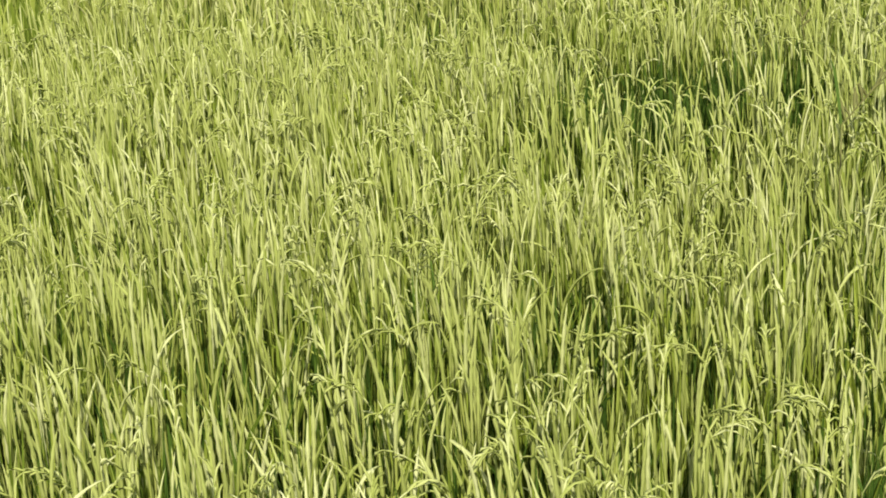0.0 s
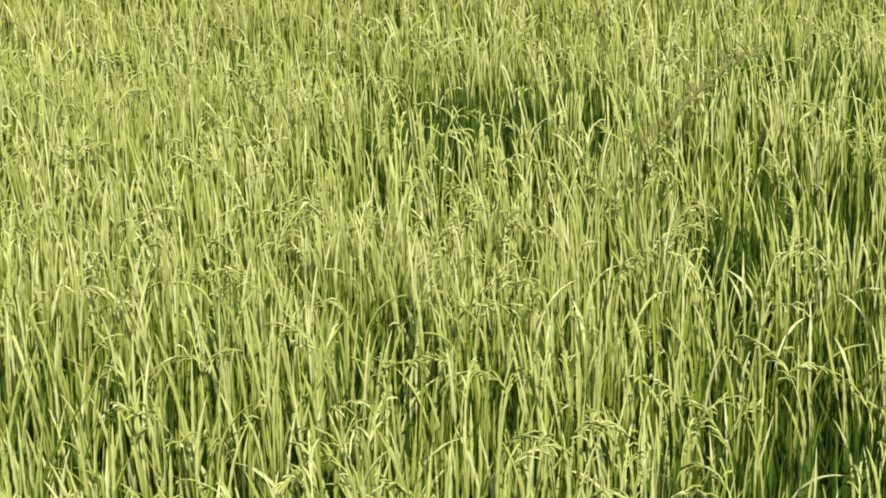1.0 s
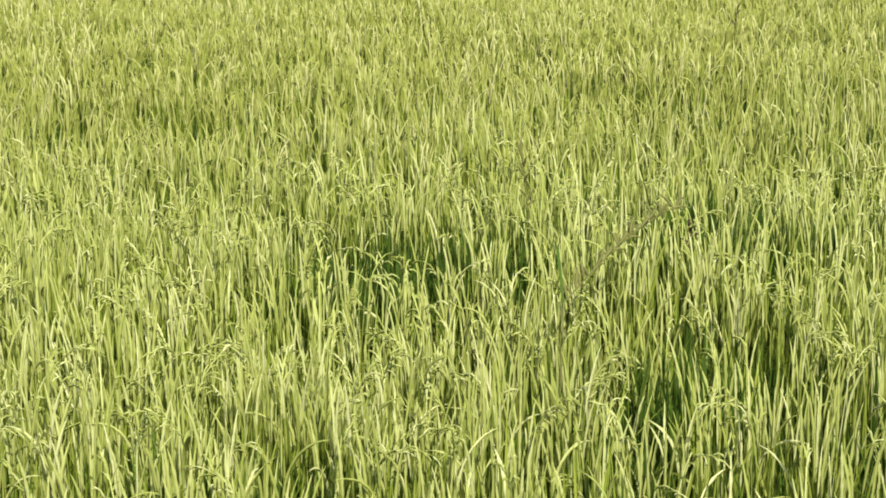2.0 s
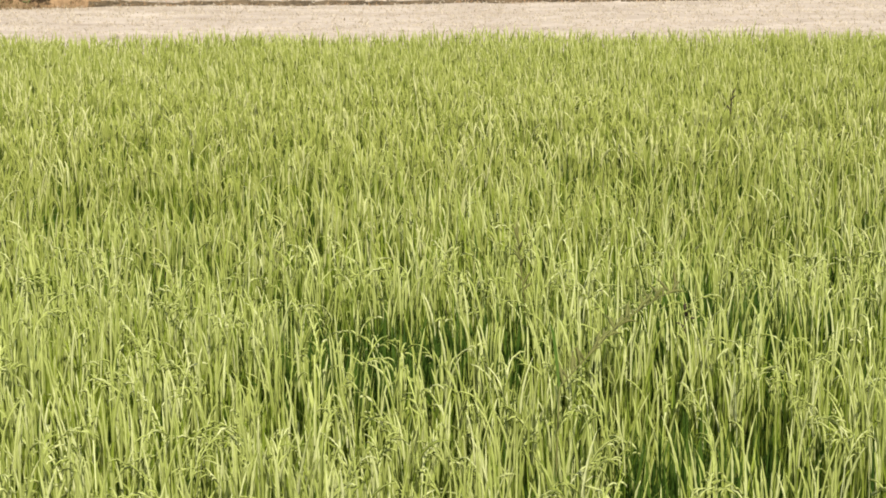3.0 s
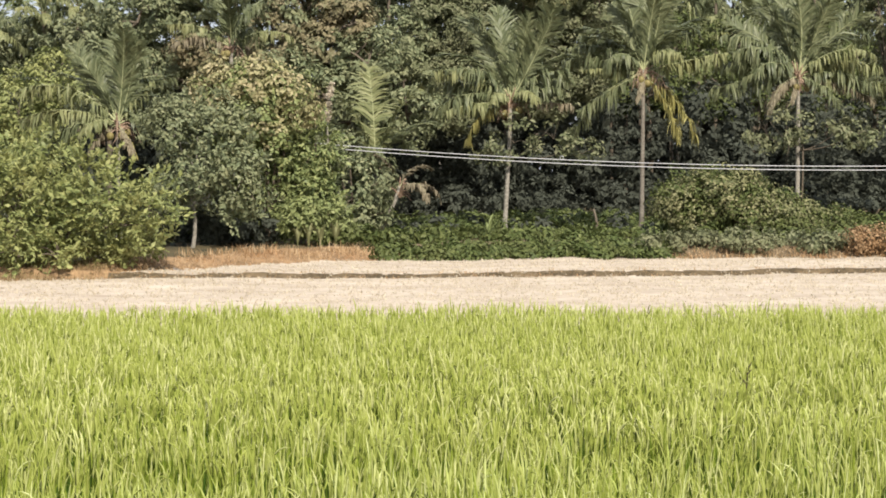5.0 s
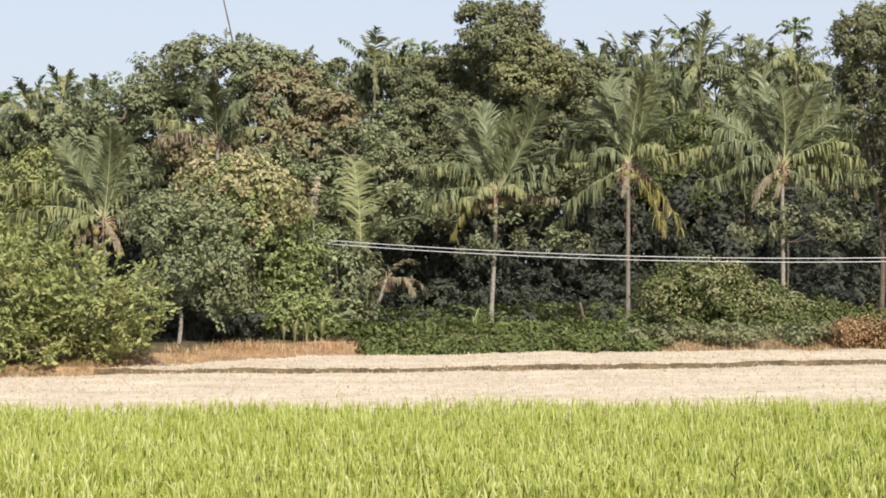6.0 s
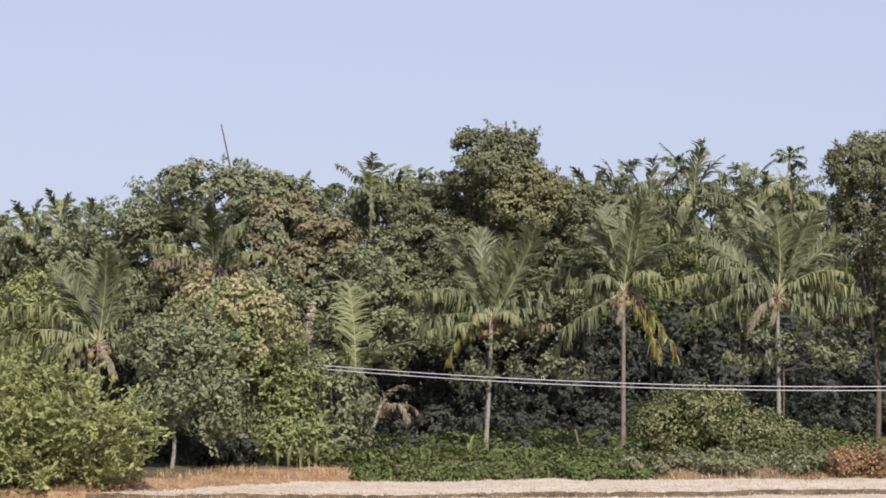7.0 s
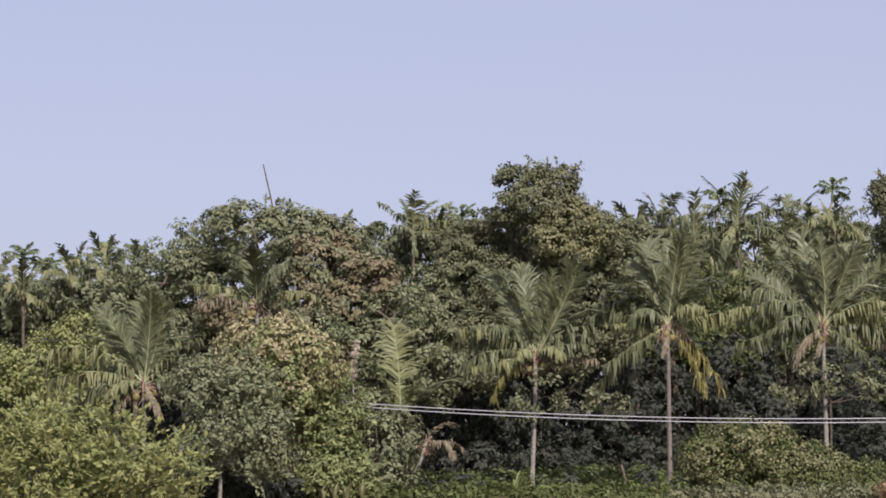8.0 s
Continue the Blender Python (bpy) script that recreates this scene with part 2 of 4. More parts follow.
def clumps(lobes, per_area, size, clump=0.35, in_clump=14, depth=0.3, slim=1.0):
    """Leaves in small clumps over egg-shaped lobes (x, y, z, and the three radii), thin inside, with an uneven outline."""
    sheaf = Sheaf()
    per_area, in_clump, clump = per_area * 0.42, int(in_clump * 2.4), clump * 0.8
    for x, y, z, rx, ry, rz in lobes:
        r = (rx + ry + rz) / 3
        n = max(6, int(per_area * 4 * math.pi * r * r))
        d = unit(rng.normal(size=(n, 3)))
        ph = rng.uniform(0, 6.28, (4, 1))
        wob = 1 + 0.10 * np.sin(d @ rng.normal(size=(3, 4)) * 4 + ph[:, 0]).sum(1) / 2
        rad = wob * (1 - depth * rng.random(n) ** 1.6)
        c = np.array([x, y, z]) + d * rad[:, None] * np.array([rx, ry, rz]) * 0.94
        m = n * in_clump
        ball = unit(rng.normal(size=(m, 3)))
        wide = np.repeat(clump * rng.uniform(0.6, 1.5, n), in_clump)[:, None]
        at = np.repeat(c, in_clump, 0) + ball * wide * rng.uniform(0.5, 1.05, (m, 1)) * np.array([1, 1, 0.75])
        out = np.repeat(d, in_clump, 0) * 0.75 + ball * 0.65 + rng.normal(size=(m, 3)) * 0.35 + np.array([0, 0, 0.35])
        sheaf.add(*leaves(at, out, size * rng.uniform(0.6, 1.35, len(at)), 0.55 * slim))
    return sheaf


def sprays(lobes, count, length, leaf, slim=0.5):
    """Leafy twigs that stand out from the lobes, with leaves in pairs along them."""
    sheaf = Sheaf()
    area = np.array([l[3] * l[5] for l in lobes])
    pick = rng.choice(len(lobes), count, p=area / area.sum())
    l = np.array(lobes)[pick]
    d = unit(rng.normal(size=(count, 3)) + np.array([0, -0.3, 0.35]))
    root = l[:, :3] + d * l[:, 3:] * rng.uniform(0.78, 0.98, (count, 1))
    way = unit(d + np.array([0, 0, 0.55]) + rng.normal(size=(count, 3)) * 0.45)
    ln = length * rng.uniform(0.6, 1.3, (count, 1))
    k = 12
    u = np.linspace(0.1, 1, k)[None, :, None]
    at = root[:, None] + way[:, None] * ln[:, None] * u + np.array([0, 0, -0.22]) * ln[:, None] * u ** 2
    side = unit(np.cross(way, np.array([0.05, 0.1, 1.0])) + rng.normal(size=(count, 3)) * 0.3)
    sign = np.where(np.arange(k) % 2, 1.0, -1.0)[None, :, None]
    along = unit(way[:, None] * 0.65 + side[:, None] * sign * 0.8 + rng.normal(size=(count, k, 3)) * 0.22).reshape(-1, 3)
    face = unit(np.cross(along, rng.normal(size=along.shape) * 0.5 + np.array([0.2, -0.4, 0.9])))
    n = len(along)
    size = (leaf * rng.uniform(0.7, 1.3, n))[:, None]
    at = at.reshape(-1, 3)
    v = np.stack([at, at + along * size * 0.5 + face * size * slim / 2, at + along * size, at + along * size * 0.5 - face * size * slim / 2], 1)
    sheaf.add(v, np.array([(0, 1, 2), (0, 2, 3)])[None] + (np.arange(n) * 4)[:, None, None])
    return sheaf


def tube(points, radii, sides=8, wobble=0.0):
    """A round stem through the points, capped at the tip only."""
    points, k = np.asarray(points, float), len(points)
    tang = unit(np.gradient(points, axis=0))
    ref = np.array([0.31, 0.95, 0.05])
    a = unit(np.cross(tang, ref))
    b = np.cross(tang, a)
    ang = np.arange(sides) * 2 * math.pi / sides
    r = np.asarray(radii)[:, None, None] * (1 + wobble * rng.uniform(-1, 1, (k, sides, 1)))
    v = points[:, None] + r * (a[:, None] * np.cos(ang)[None, :, None] + b[:, None] * np.sin(ang)[None, :, None])
    t = []
    for i in range(k - 1):
        for j in range(sides):
            p, q = i * sides + j, i * sides + (j + 1) % sides
            t += [(p, q, q + sides), (p, q + sides, p + sides)]
    v = np.concatenate([v.reshape(-1, 3), points[-1:]])
    t += [((k - 1) * sides + j, (k - 1) * sides + (j + 1) % sides, k * sides) for j in range(sides)]
    return v, np.array(t)


def curve_points(a, b, bend, k=7):
    s = np.linspace(0, 1, k)[:, None]
    return np.array(a) * (1 - s) + np.array(b) * s + np.array(bend) * np.sin(s * math.pi)


# ---- ground ----
RICE_END = 24.6


def step_line(x):
    return 47.0 + 0.14 * max(x, 0) + 0.0035 * max(x, 0) ** 2 + 0.22 * math.sin(x * 0.9) + 0.12 * math.sin(x * 2.3 + 1)


def bank_line(x):
    if x < -2.2:
        return float(np.interp(x, [-40, -12, -8.6, -7.8, -5.8, -2.2], [44.5, 45.6, 46.6, 48.2, 51.3, 54.4]))
    return 54.4 + 0.03 * (x + 2) + 0.06 * math.sin(x * 1.1)


def height(x, y):
    near = 1.0 * (1 - min(max((y - 0.9) / 1.3, 0), 1))
    z = near + 0.03 * noise.noise(Vector((x * 0.8, y * 0.8, 3)))
    if y > RICE_END:
        z += (0.115 + 0.05 * noise.noise(Vector((x * 0.5, 0.5, 2))) + 0.035 * noise.noise(Vector((x * 2.1, 0.5, 5)))) * min(max((y - step_line(x)) / 0.22, 0), 1)
        rise = min(max((y - bank_line(x)) / 1.8, 0), 1)
        z += np.interp(x, [-9, -6, -2.5, 0], [0.18, 0.27, 0.27, 0.42]) * rise + 0.06 * rise * noise.noise(Vector((x * 0.6, y * 0.6, 0)))
    return z


def build_ground():
    xs = [-1500, -700, -300, -150, -80, -50] + list(np.arange(-32, -18, 1.0)) + list(np.arange(-18, 20, 0.25)) + list(np.arange(20, 33, 1.0)) + [50, 80, 150, 300, 700, 1500]
    ys = [-1500, -600, -200, -60, -20, -6] + list(np.arange(-2, 3, 0.4)) + list(np.arange(3.2, 44, 1.0)) + list(np.arange(44, 47.9, 0.3)) + list(np.arange(47.9, 49.0, 0.06)) + list(np.arange(49, 60, 0.25)) + list(np.arange(60, 130, 3)) + [160, 250, 500, 1000, 2000]

    def bent(x, y):   # rows follow the step between the two fields
        return y + (step_line(min(max(x, -18), 20)) - 48.3) * np.interp(y, [42, 47.5, 49.2, 56], [0, 1, 1, 0]) + (0.13 * noise.noise(Vector((x * 2.3, y * 1.5, 7))) if 47.8 < y < 49.1 else 0)

    verts = np.array([(x, bent(x, y), height(x, bent(x, y))) for y in ys for x in xs])
    w, tris, slots = len(xs), [], []
    for j in range(len(ys) - 1):
        for i in range(w - 1):
            p = j * w + i
            tris += [(p, p + 1, p + w + 1), (p, p + w + 1, p + w)]
            x = (xs[i] + xs[i + 1]) / 2
            y = bent(x, (ys[j] + ys[j + 1]) / 2)
            s = 0 if y < RICE_END + 0.3 else 1
            # the step's face: brown soil, its shade painted in by the darker slot
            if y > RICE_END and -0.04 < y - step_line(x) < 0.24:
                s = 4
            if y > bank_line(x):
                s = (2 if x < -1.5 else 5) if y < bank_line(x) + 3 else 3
            slots += [s, s]
    me = tri_mesh("ground", verts, tris, [MUD, STUBBLE_SOIL, SOIL, GROVE_SOIL, STEP_SOIL_SHADED, LITTER], True)
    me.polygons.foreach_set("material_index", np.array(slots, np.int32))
    tagged(new("ground", me), "level field ground of mud, straw-strewn soil and a low brown bank", "ground", "", "structure")


build_ground()


# ---- the rice field ----
# where the plants are shorter and still dark green, a few painting shaded gaps: x, y, radius
GREEN_SPOTS = [(1.30, 8.1, 0.25), (0.80, 7.9, 0.18), (1.8, 8.4, 0.20), (0.17, 7.8, 0.16), (-0.46, 7.7, 0.19), (-0.26, 7.65, 0.28), (-0.04, 7.75, 0.17), (0.92, 6.15, 0.22), (0.66, 5.7, 0.17), (0.72, 4.2, 0.20), (-0.5, 5.1, 0.10), (0.33, 3.7, 0.16), (1.35, 5.2, 0.16)]


def hills(x0, x1, y0, y1, gap):
    gx, gy = np.meshgrid(np.arange(x0, x1, gap), np.arange(y0, y1, gap))
    p = np.stack([gx.ravel(), gy.ravel()], 1)
    return p + rng.uniform(-0.42, 0.42, p.shape) * gap


def greenness(p):
    g = np.zeros(len(p))
    for x, y, r in GREEN_SPOTS:
        g = np.maximum(g, np.exp(-((p[:, 0] - x) ** 2 + ((p[:, 1] - y) / 2.0) ** 2) / r ** 2))
    return g


def tall(p):
    """How high the rice stands, in slow waves."""
    wave = 0.05 * np.sin(p[:, 0] * 1.9 + 0.8 * p[:, 1]) + 0.04 * np.sin(p[:, 1] * 2.7 - p[:, 0] * 0.6) + 0.03 * np.sin(p[:, 0] * 5.3 + p[:, 1] * 4.1)
    tuft = 0.05 * np.sin(p[:, 0] * 37.1 + p[:, 1] * 51.7)
    return np.interp(p[:, 1], [10, 24], [0.955, 0.945]) + (wave + tuft) * np.interp(p[:, 1], [8, 20], [1, 0.4])


def rods(spine, radius, sides=3):
    """Round stems along the spines (n x k x 3), closing in a point at the last place."""
    n, k, _ = spine.shape
    tang = unit(np.gradient(spine, axis=1))
    a = unit(np.cross(tang, np.array([0.92, 0.39, 0.02])))
    b = np.cross(tang, a)
    ang = np.arange(sides) * 2 * math.pi / sides
    ring = a[:, :, None] * np.cos(ang)[:, None] + b[:, :, None] * np.sin(ang)[:, None]
    v = (spine[:, :, None] + ring * radius[..., None, None])[:, :-1].reshape(n, (k - 1) * sides, 3)
    v = np.concatenate([v, spine[:, -1:]], 1)
    t = []
    for i in range(k - 2):
        for j in range(sides):
            p, q = i * sides + j, i * sides + (j + 1) % sides
            t += [(p, q, q + sides), (p, q + sides, p + sides)]
    t += [((k - 2) * sides + j, (k - 2) * sides + (j + 1) % sides, (k - 1) * sides) for j in range(sides)]
    return v, np.array(t)[None] + (np.arange(n) * ((k - 1) * sides + 1))[:, None, None]


def rice_blades(p, count, k, width, low=0.0, short=1.0, fold=False, loose=1.0):
    """Upright blades, a tuft to each hill."""
    n = len(p) * count
    root = np.repeat(p, count, 0)
    h = np.repeat(tall(p) * (1 - 0.15 * greenness(p)), count) * (0.93 + rng.normal(0, 1, n) * np.interp(root[:, 1], [8, 18], [0.075, 0.045])) * short
    az = rng.uniform(0, 2 * math.pi, n)
    out = np.stack([np.cos(az), np.sin(az), np.zeros(n)], 1)
    lean = np.abs(rng.normal(0, 0.16 * loose, n)) + 0.02
    curl = np.abs(rng.normal(0, 0.10, n)) ** 1.3 * 2.2 * (rng.random(n) < 0.5)
    root3 = np.concatenate([root + out[:, :2] * rng.uniform(0, 0.06, (n, 1)), np.full((n, 1), 0.0)], 1)
    s = low + (1 - low) * np.linspace(0, 1, k)[None, :, None] ** 0.85
    spine = root3[:, None] + out[:, None] * (lean[:, None, None] * s + curl[:, None, None] * s ** 4) * h[:, None, None]
    spine[..., 2] += (h[:, None] * s[..., 0]) * (1 - 0.6 * curl[:, None] * s[..., 0] ** 4)
    spine[..., :2] += np.array([0.02, 0.0]) * s ** 2
    w = width * rng.uniform(0.65, 1.3, (n, 1)) * np.interp(np.linspace(0, 1, k), [0, 0.45, 0.8, 1], [0.45, 1.0, 0.85, 0.0])[None]
    az2 = az + rng.normal(0, 0.9, n) + math.pi / 2
    side = np.stack([np.cos(az2), np.sin(az2), np.zeros(n)], 1)
    return creased(spine, side, w) if fold else strips(spine, side, w)


def rice_stalks(p, count, stem_k, ear_k, thick, bow, sides, low=0.25, nod=0.12):
    """Stems that end in a knobbly ear, bowed over by its weight: the stems and the ears."""
    n = len(p) * count
    keep = rng.random(n) < np.repeat(1 - 1.6 * greenness(p), count)
    root = (np.repeat(p, count, 0) + rng.normal(0, 0.055, (n, 2)))[keep]
    size = (np.repeat(tall(p), count) * (0.97 + rng.normal(0, 1, n) * np.repeat(np.interp(p[:, 1], [8, 18], [0.065, 0.04]), count)))[keep]
    n = len(root)
    ear = rng.uniform(0.17, 0.27, n)
    az = rng.uniform(0, 2 * math.pi, n)
    out = np.stack([np.cos(az), np.sin(az), np.zeros(n)], 1)
    lean = np.abs(rng.normal(0, 0.085, n))
    bend = np.abs(rng.normal(bow, bow * 0.55, n)) + (rng.random(n) < nod) * rng.uniform(0.7, 1.6, n)
    us = np.linspace(0, 1, stem_k)
    ue = np.linspace(0, 1, ear_k)[1:]
    along = np.concatenate([low + us[None] * ((size - ear) / size - low)[:, None], ((size - ear) / size)[:, None] + ue[None] * (ear / size)[:, None]], 1)
    turn = lean[:, None] + bend[:, None] * np.concatenate([np.zeros(stem_k), ue ** 1.4])[None]
    step = np.diff(along, axis=1) * size[:, None]
    mid = (turn[:, 1:] + turn[:, :-1]) / 2
    flat = np.concatenate([np.zeros((n, 1)), np.cumsum(np.sin(mid) * step, 1)], 1) + (np.sin(lean) * low * size)[:, None]
    rise = np.concatenate([np.zeros((n, 1)), np.cumsum(np.cos(mid) * step, 1)], 1) + (low * size)[:, None]
    spine = np.concatenate([root, np.zeros((n, 1))], 1)[:, None] + out[:, None] * flat[..., None]
    spine[..., 2] += rise
    r = thick * rng.uniform(0.75, 1.25, (n, 1)) / 2
    wide = r * np.append(np.linspace(0.75, 0.6, stem_k), 0.0)[None]
    stems = rods(spine[:, :stem_k + 1], wide, 3) if low < 0.5 else strips(spine[:, :stem_k + 1], np.stack([-out[:, 1], out[:, 0], np.zeros(n)], 1), wide * 2)
    knob = np.where(np.arange(ear_k) % 2, 1.2, 0.8)
    shape = np.interp(np.linspace(0, 1, ear_k), [0, 0.2, 0.75, 1], [0.6, 1.0, 0.95, 0.0]) * knob
    ears = rods(spine[:, stem_k - 1:], r * shape[None], sides)
    return stems, ears


def rice_ears(p, count, sprays, size):
    """Drooping ears: an arched stalk with hanging sprays of grain."""
    n = len(p) * count
    keep = rng.random(n) < np.repeat(0.75 * (1 - greenness(p)), count)
    root = np.repeat(p, count, 0)[keep]
    h = (np.repeat(tall(p), count) * rng.normal(0.97, 0.06, n))[keep]
    n = len(root)
    az = rng.normal(3.0, 1.7, n)
    out = np.stack([np.cos(az), np.sin(az), np.zeros(n)], 1)
    length = rng.uniform(0.13, 0.23, n)
    droop = rng.uniform(0.5, 2.5, n)
    k = 6
    s = np.linspace(0, 1, k)
    ang = 0.25 + droop[:, None] * s[None] ** 1.2
    step = length[:, None] / (k - 1)
    x = np.cumsum(np.sin(ang) * step, 1) - np.sin(ang[:, :1]) * step
    z = np.cumsum(np.cos(ang) * step, 1) - np.cos(ang[:, :1]) * step
    head = np.concatenate([root + out[:, :2] * rng.uniform(0.02, 0.12, (n, 1)), (h - length * 0.35)[:, None]], 1)
    spine = head[:, None] + out[:, None] * x[..., None]
    spine[..., 2] += z
    side = np.stack([-out[:, 1], out[:, 0], np.zeros(n)], 1)
    sheaf = Sheaf()
    low = np.concatenate([root, np.full((n, 1), 0.3)], 1)
    stalk = np.concatenate([low[:, None], ((low + head) / 2)[:, None], spine], 1)
    sheaf.add(*strips(stalk, side, size * np.repeat(np.array([[0.004, 0.004, 0.004, 0.004, 0.004, 0.005, 0.005, 0.0]]), n, 0)))
    # hanging sprays, each a short string of grains
    m = n * sprays
    u = np.tile(np.linspace(0.12, 0.95, sprays), (n, 1)) + rng.uniform(-0.05, 0.05, (n, sprays))
    i = np.clip((u * (k - 1)).astype(int), 0, k - 2)
    f = (u * (k - 1) - i)[..., None]
    rows = np.arange(n)[:, None]
    at = (spine[rows, i] * (1 - f) + spine[rows, i + 1] * f).reshape(-1, 3)
    way = unit(unit(spine[rows, i + 1] - spine[rows, i]).reshape(-1, 3) + rng.normal(size=(m, 3)) * 0.34)
    ln = rng.uniform(0.04, 0.075, (m, 1)) * (1.15 - u.reshape(-1, 1) * 0.5)
    mid = at + way * ln * 0.5
    low = mid + unit(way + np.array([0, 0, -0.6])) * ln * 0.35
    tip = low + unit(way + np.array([0, 0, -1.4])) * ln * 0.3
    wide = np.array([0.0016, 0.0036, 0.0024, 0.0036, 0.0]) * rng.uniform(0.8, 1.25, (m, 5))
    sheaf.add(*rods(np.stack([at, at * 0.5 + mid * 0.5, mid, low, tip], 1), size * wide, 3))
    return sheaf


def build_rice():
    near = hills(-5.2, 3.6, 2.3, 9.0, 0.175)
    near = near[(near[:, 0] > -0.44 * near[:, 1] - 0.5) & (near[:, 0] < 0.30 * near[:, 1] + 0.5)]
    mid = hills(-7.5, 7.5, 9.0, RICE_END, 0.2)
    inside = (mid[:, 0] > -0.30 * mid[:, 1] - 0.6) & (mid[:, 0] < 0.27 * mid[:, 1] + 0.6)
    far, mid = mid[~inside], mid[inside]
    rest = hills(-13, 13, 2.3, RICE_END, 0.24)
    rest = rest[((rest[:, 1] < 9) & ((rest[:, 0] < -0.44 * rest[:, 1] - 0.5) | (rest[:, 0] > 0.30 * rest[:, 1] + 0.5))) | ((rest[:, 1] > 9) & (np.abs(rest[:, 0]) > 7.5))]
    g = greenness(near) > 0.35
    field = thing("rice_field", 0, 3, 0, "dense ripening yellow-green rice with drooping ears", "rice")
    tagged(field, kind="stuff")
    blades, ears, ripe, green = Sheaf(), Sheaf(), Sheaf(), Sheaf()
    blades.add(*rice_blades(near[~g], 8, 5, 0.0105, 0.0, 0.98, True, 0.8))
    close = near[:, 1] < 6
    for zone, k in ((near[close], 11), (near[~close], 7)):
        stems, heads = rice_stalks(zone, 10, 2, k, 0.0096, 0.28, 3, nod=0.10)
        blades.add(*stems)
        ears.add(*heads)
    for zone, grains in ((near[close], 10), (near[~close], 6)):
        more = rice_ears(zone, 1, grains, 1.0 if grains > 6 else 1.2)
        ears.add(np.concatenate(more.v), np.concatenate(more.t))
    split = mid[:, 1] < 16
    pale = rng.random(len(mid)) < np.interp(mid[:, 1], [9, 13], [0.55, 0.0])   # the ears turn yellower farther into the field
    for y0, y1, count, k, thick, nod in ((9, 12.5, 8, 6, 0.0105, 0.18), (12.5, 17, 8, 5, 0.0128, 0.15), (17, 30, 7, 4, 0.0150, 0.12)):
        zone = (mid[:, 1] >= y0) & (mid[:, 1] < y1)
        blades.add(*rice_blades(mid[zone], 3, 4, 0.0125, 0.3, 0.97, False, 0.6))
        for some, sheaf in ((zone & pale, ears), (zone & ~pale, ripe)):
            if some.any():
                stems, heads = rice_stalks(mid[some], count, 2, k, thick, 0.38, 3, 0.55, nod)
                blades.add(*stems)
                sheaf.add(*heads)
    blades.add(*rice_blades(np.concatenate([far, rest]), 9, 3, 0.026, 0.3))
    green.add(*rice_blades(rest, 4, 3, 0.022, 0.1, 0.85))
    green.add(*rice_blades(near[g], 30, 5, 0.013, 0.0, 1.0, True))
    # low green blades, coloured dark so the gaps look shaded
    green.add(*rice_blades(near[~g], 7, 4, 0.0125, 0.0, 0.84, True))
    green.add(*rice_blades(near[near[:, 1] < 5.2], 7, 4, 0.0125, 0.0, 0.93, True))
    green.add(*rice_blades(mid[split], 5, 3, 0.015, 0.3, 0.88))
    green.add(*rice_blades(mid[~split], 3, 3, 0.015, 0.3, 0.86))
    o = (0, 3, 0)
    for nm, sh, m, lab in (("rice_leaves", blades, RICE, ""), ("rice_ears", ears, RICE_EAR, "pale yellow drooping grain ears"), ("ripe_rice_ears", ripe, RICE_RIPE, "yellower grain ears farther off"), ("shaded_green_leaves", green, RICE_GREEN_SHADED, "green leaves in patches and low down, darkened for shaded gaps")):
        tagged(part(nm, sh.mesh(nm, m, o, nm.endswith("ears")), field, lab), kind="stuff")


build_rice()


def build_stubble():
    p = rng.uniform((-18, RICE_END + 8), (18, 56), (13000, 2))
    p = p[(np.abs(p[:, 0]) < 0.28 * p[:, 1] + 1.5) & np.array([y < bank_line(x) + 0.2 for x, y in p])]
    per = 4
    root = np.repeat(p, per, 0) + rng.normal(0, 0.05, (len(p) * per, 2))
    n = len(root)
    z = np.array([height(x, y) for x, y in p]).repeat(per)
    h = rng.uniform(0.012, 0.05, n) * np.where(rng.random(n) < 0.10, 1.8, 1)
    az = rng.uniform(0, 6.28, n)
    lean = np.abs(rng.normal(0, 0.5, n))
    foot = np.concatenate([root, z[:, None]], 1)
    tip = foot + np.stack([np.cos(az) * lean * h, np.sin(az) * lean * h, h], 1)
    spine = np.stack([foot, (foot + tip) / 2, tip], 1)
    turn = rng.normal(0, 0.7, n)
    side = np.stack([np.cos(turn), np.sin(turn), np.zeros(n)], 1)
    sheaf = Sheaf()
    sheaf.add(*strips(spine, side, rng.uniform(0.5, 1.6, (n, 1)) * np.array([[0.020, 0.022, 0.0]])))
    tagged(new("stubble", sheaf.mesh("stubble", STRAW)), "short pale cut rice straw on a harvested field", "stubble", "", "stuff")


build_stubble()


def grass_strip(name, label, mat, spots, per, tall_range, width):
    root = np.repeat(np.array(spots), per, 0) + rng.normal(0, 0.12, (len(spots) * per, 2))
    n = len(root)
    z = np.array([height(x, y) for x, y in root]) - 0.03
    h = rng.uniform(*tall_range, n)
    az = rng.uniform(0, 6.28, n)
    lean = np.abs(rng.normal(0, 0.6, n))
    s = np.linspace(0, 1, 4)[None, :, None]
    spine = np.concatenate([root, z[:, None]], 1)[:, None] + np.stack([np.cos(az), np.sin(az), np.zeros(n)], 1)[:, None] * (lean * h)[:, None, None] * (s + s ** 3)
    spine[..., 2] += h[:, None] * s[..., 0] * (1 - 0.3 * lean[:, None] * s[..., 0] ** 2)
    side = np.stack([np.cos(az + 1.5), np.sin(az + 1.5), np.zeros(n)], 1)
    sheaf = Sheaf()
    sheaf.add(*strips(spine, side, width * np.repeat(np.array([[0.8, 1, 0.8, 0.0]]), n, 0)))
    tagged(new(name, sheaf.mesh(name, mat)), label, "grass", "", "stuff")


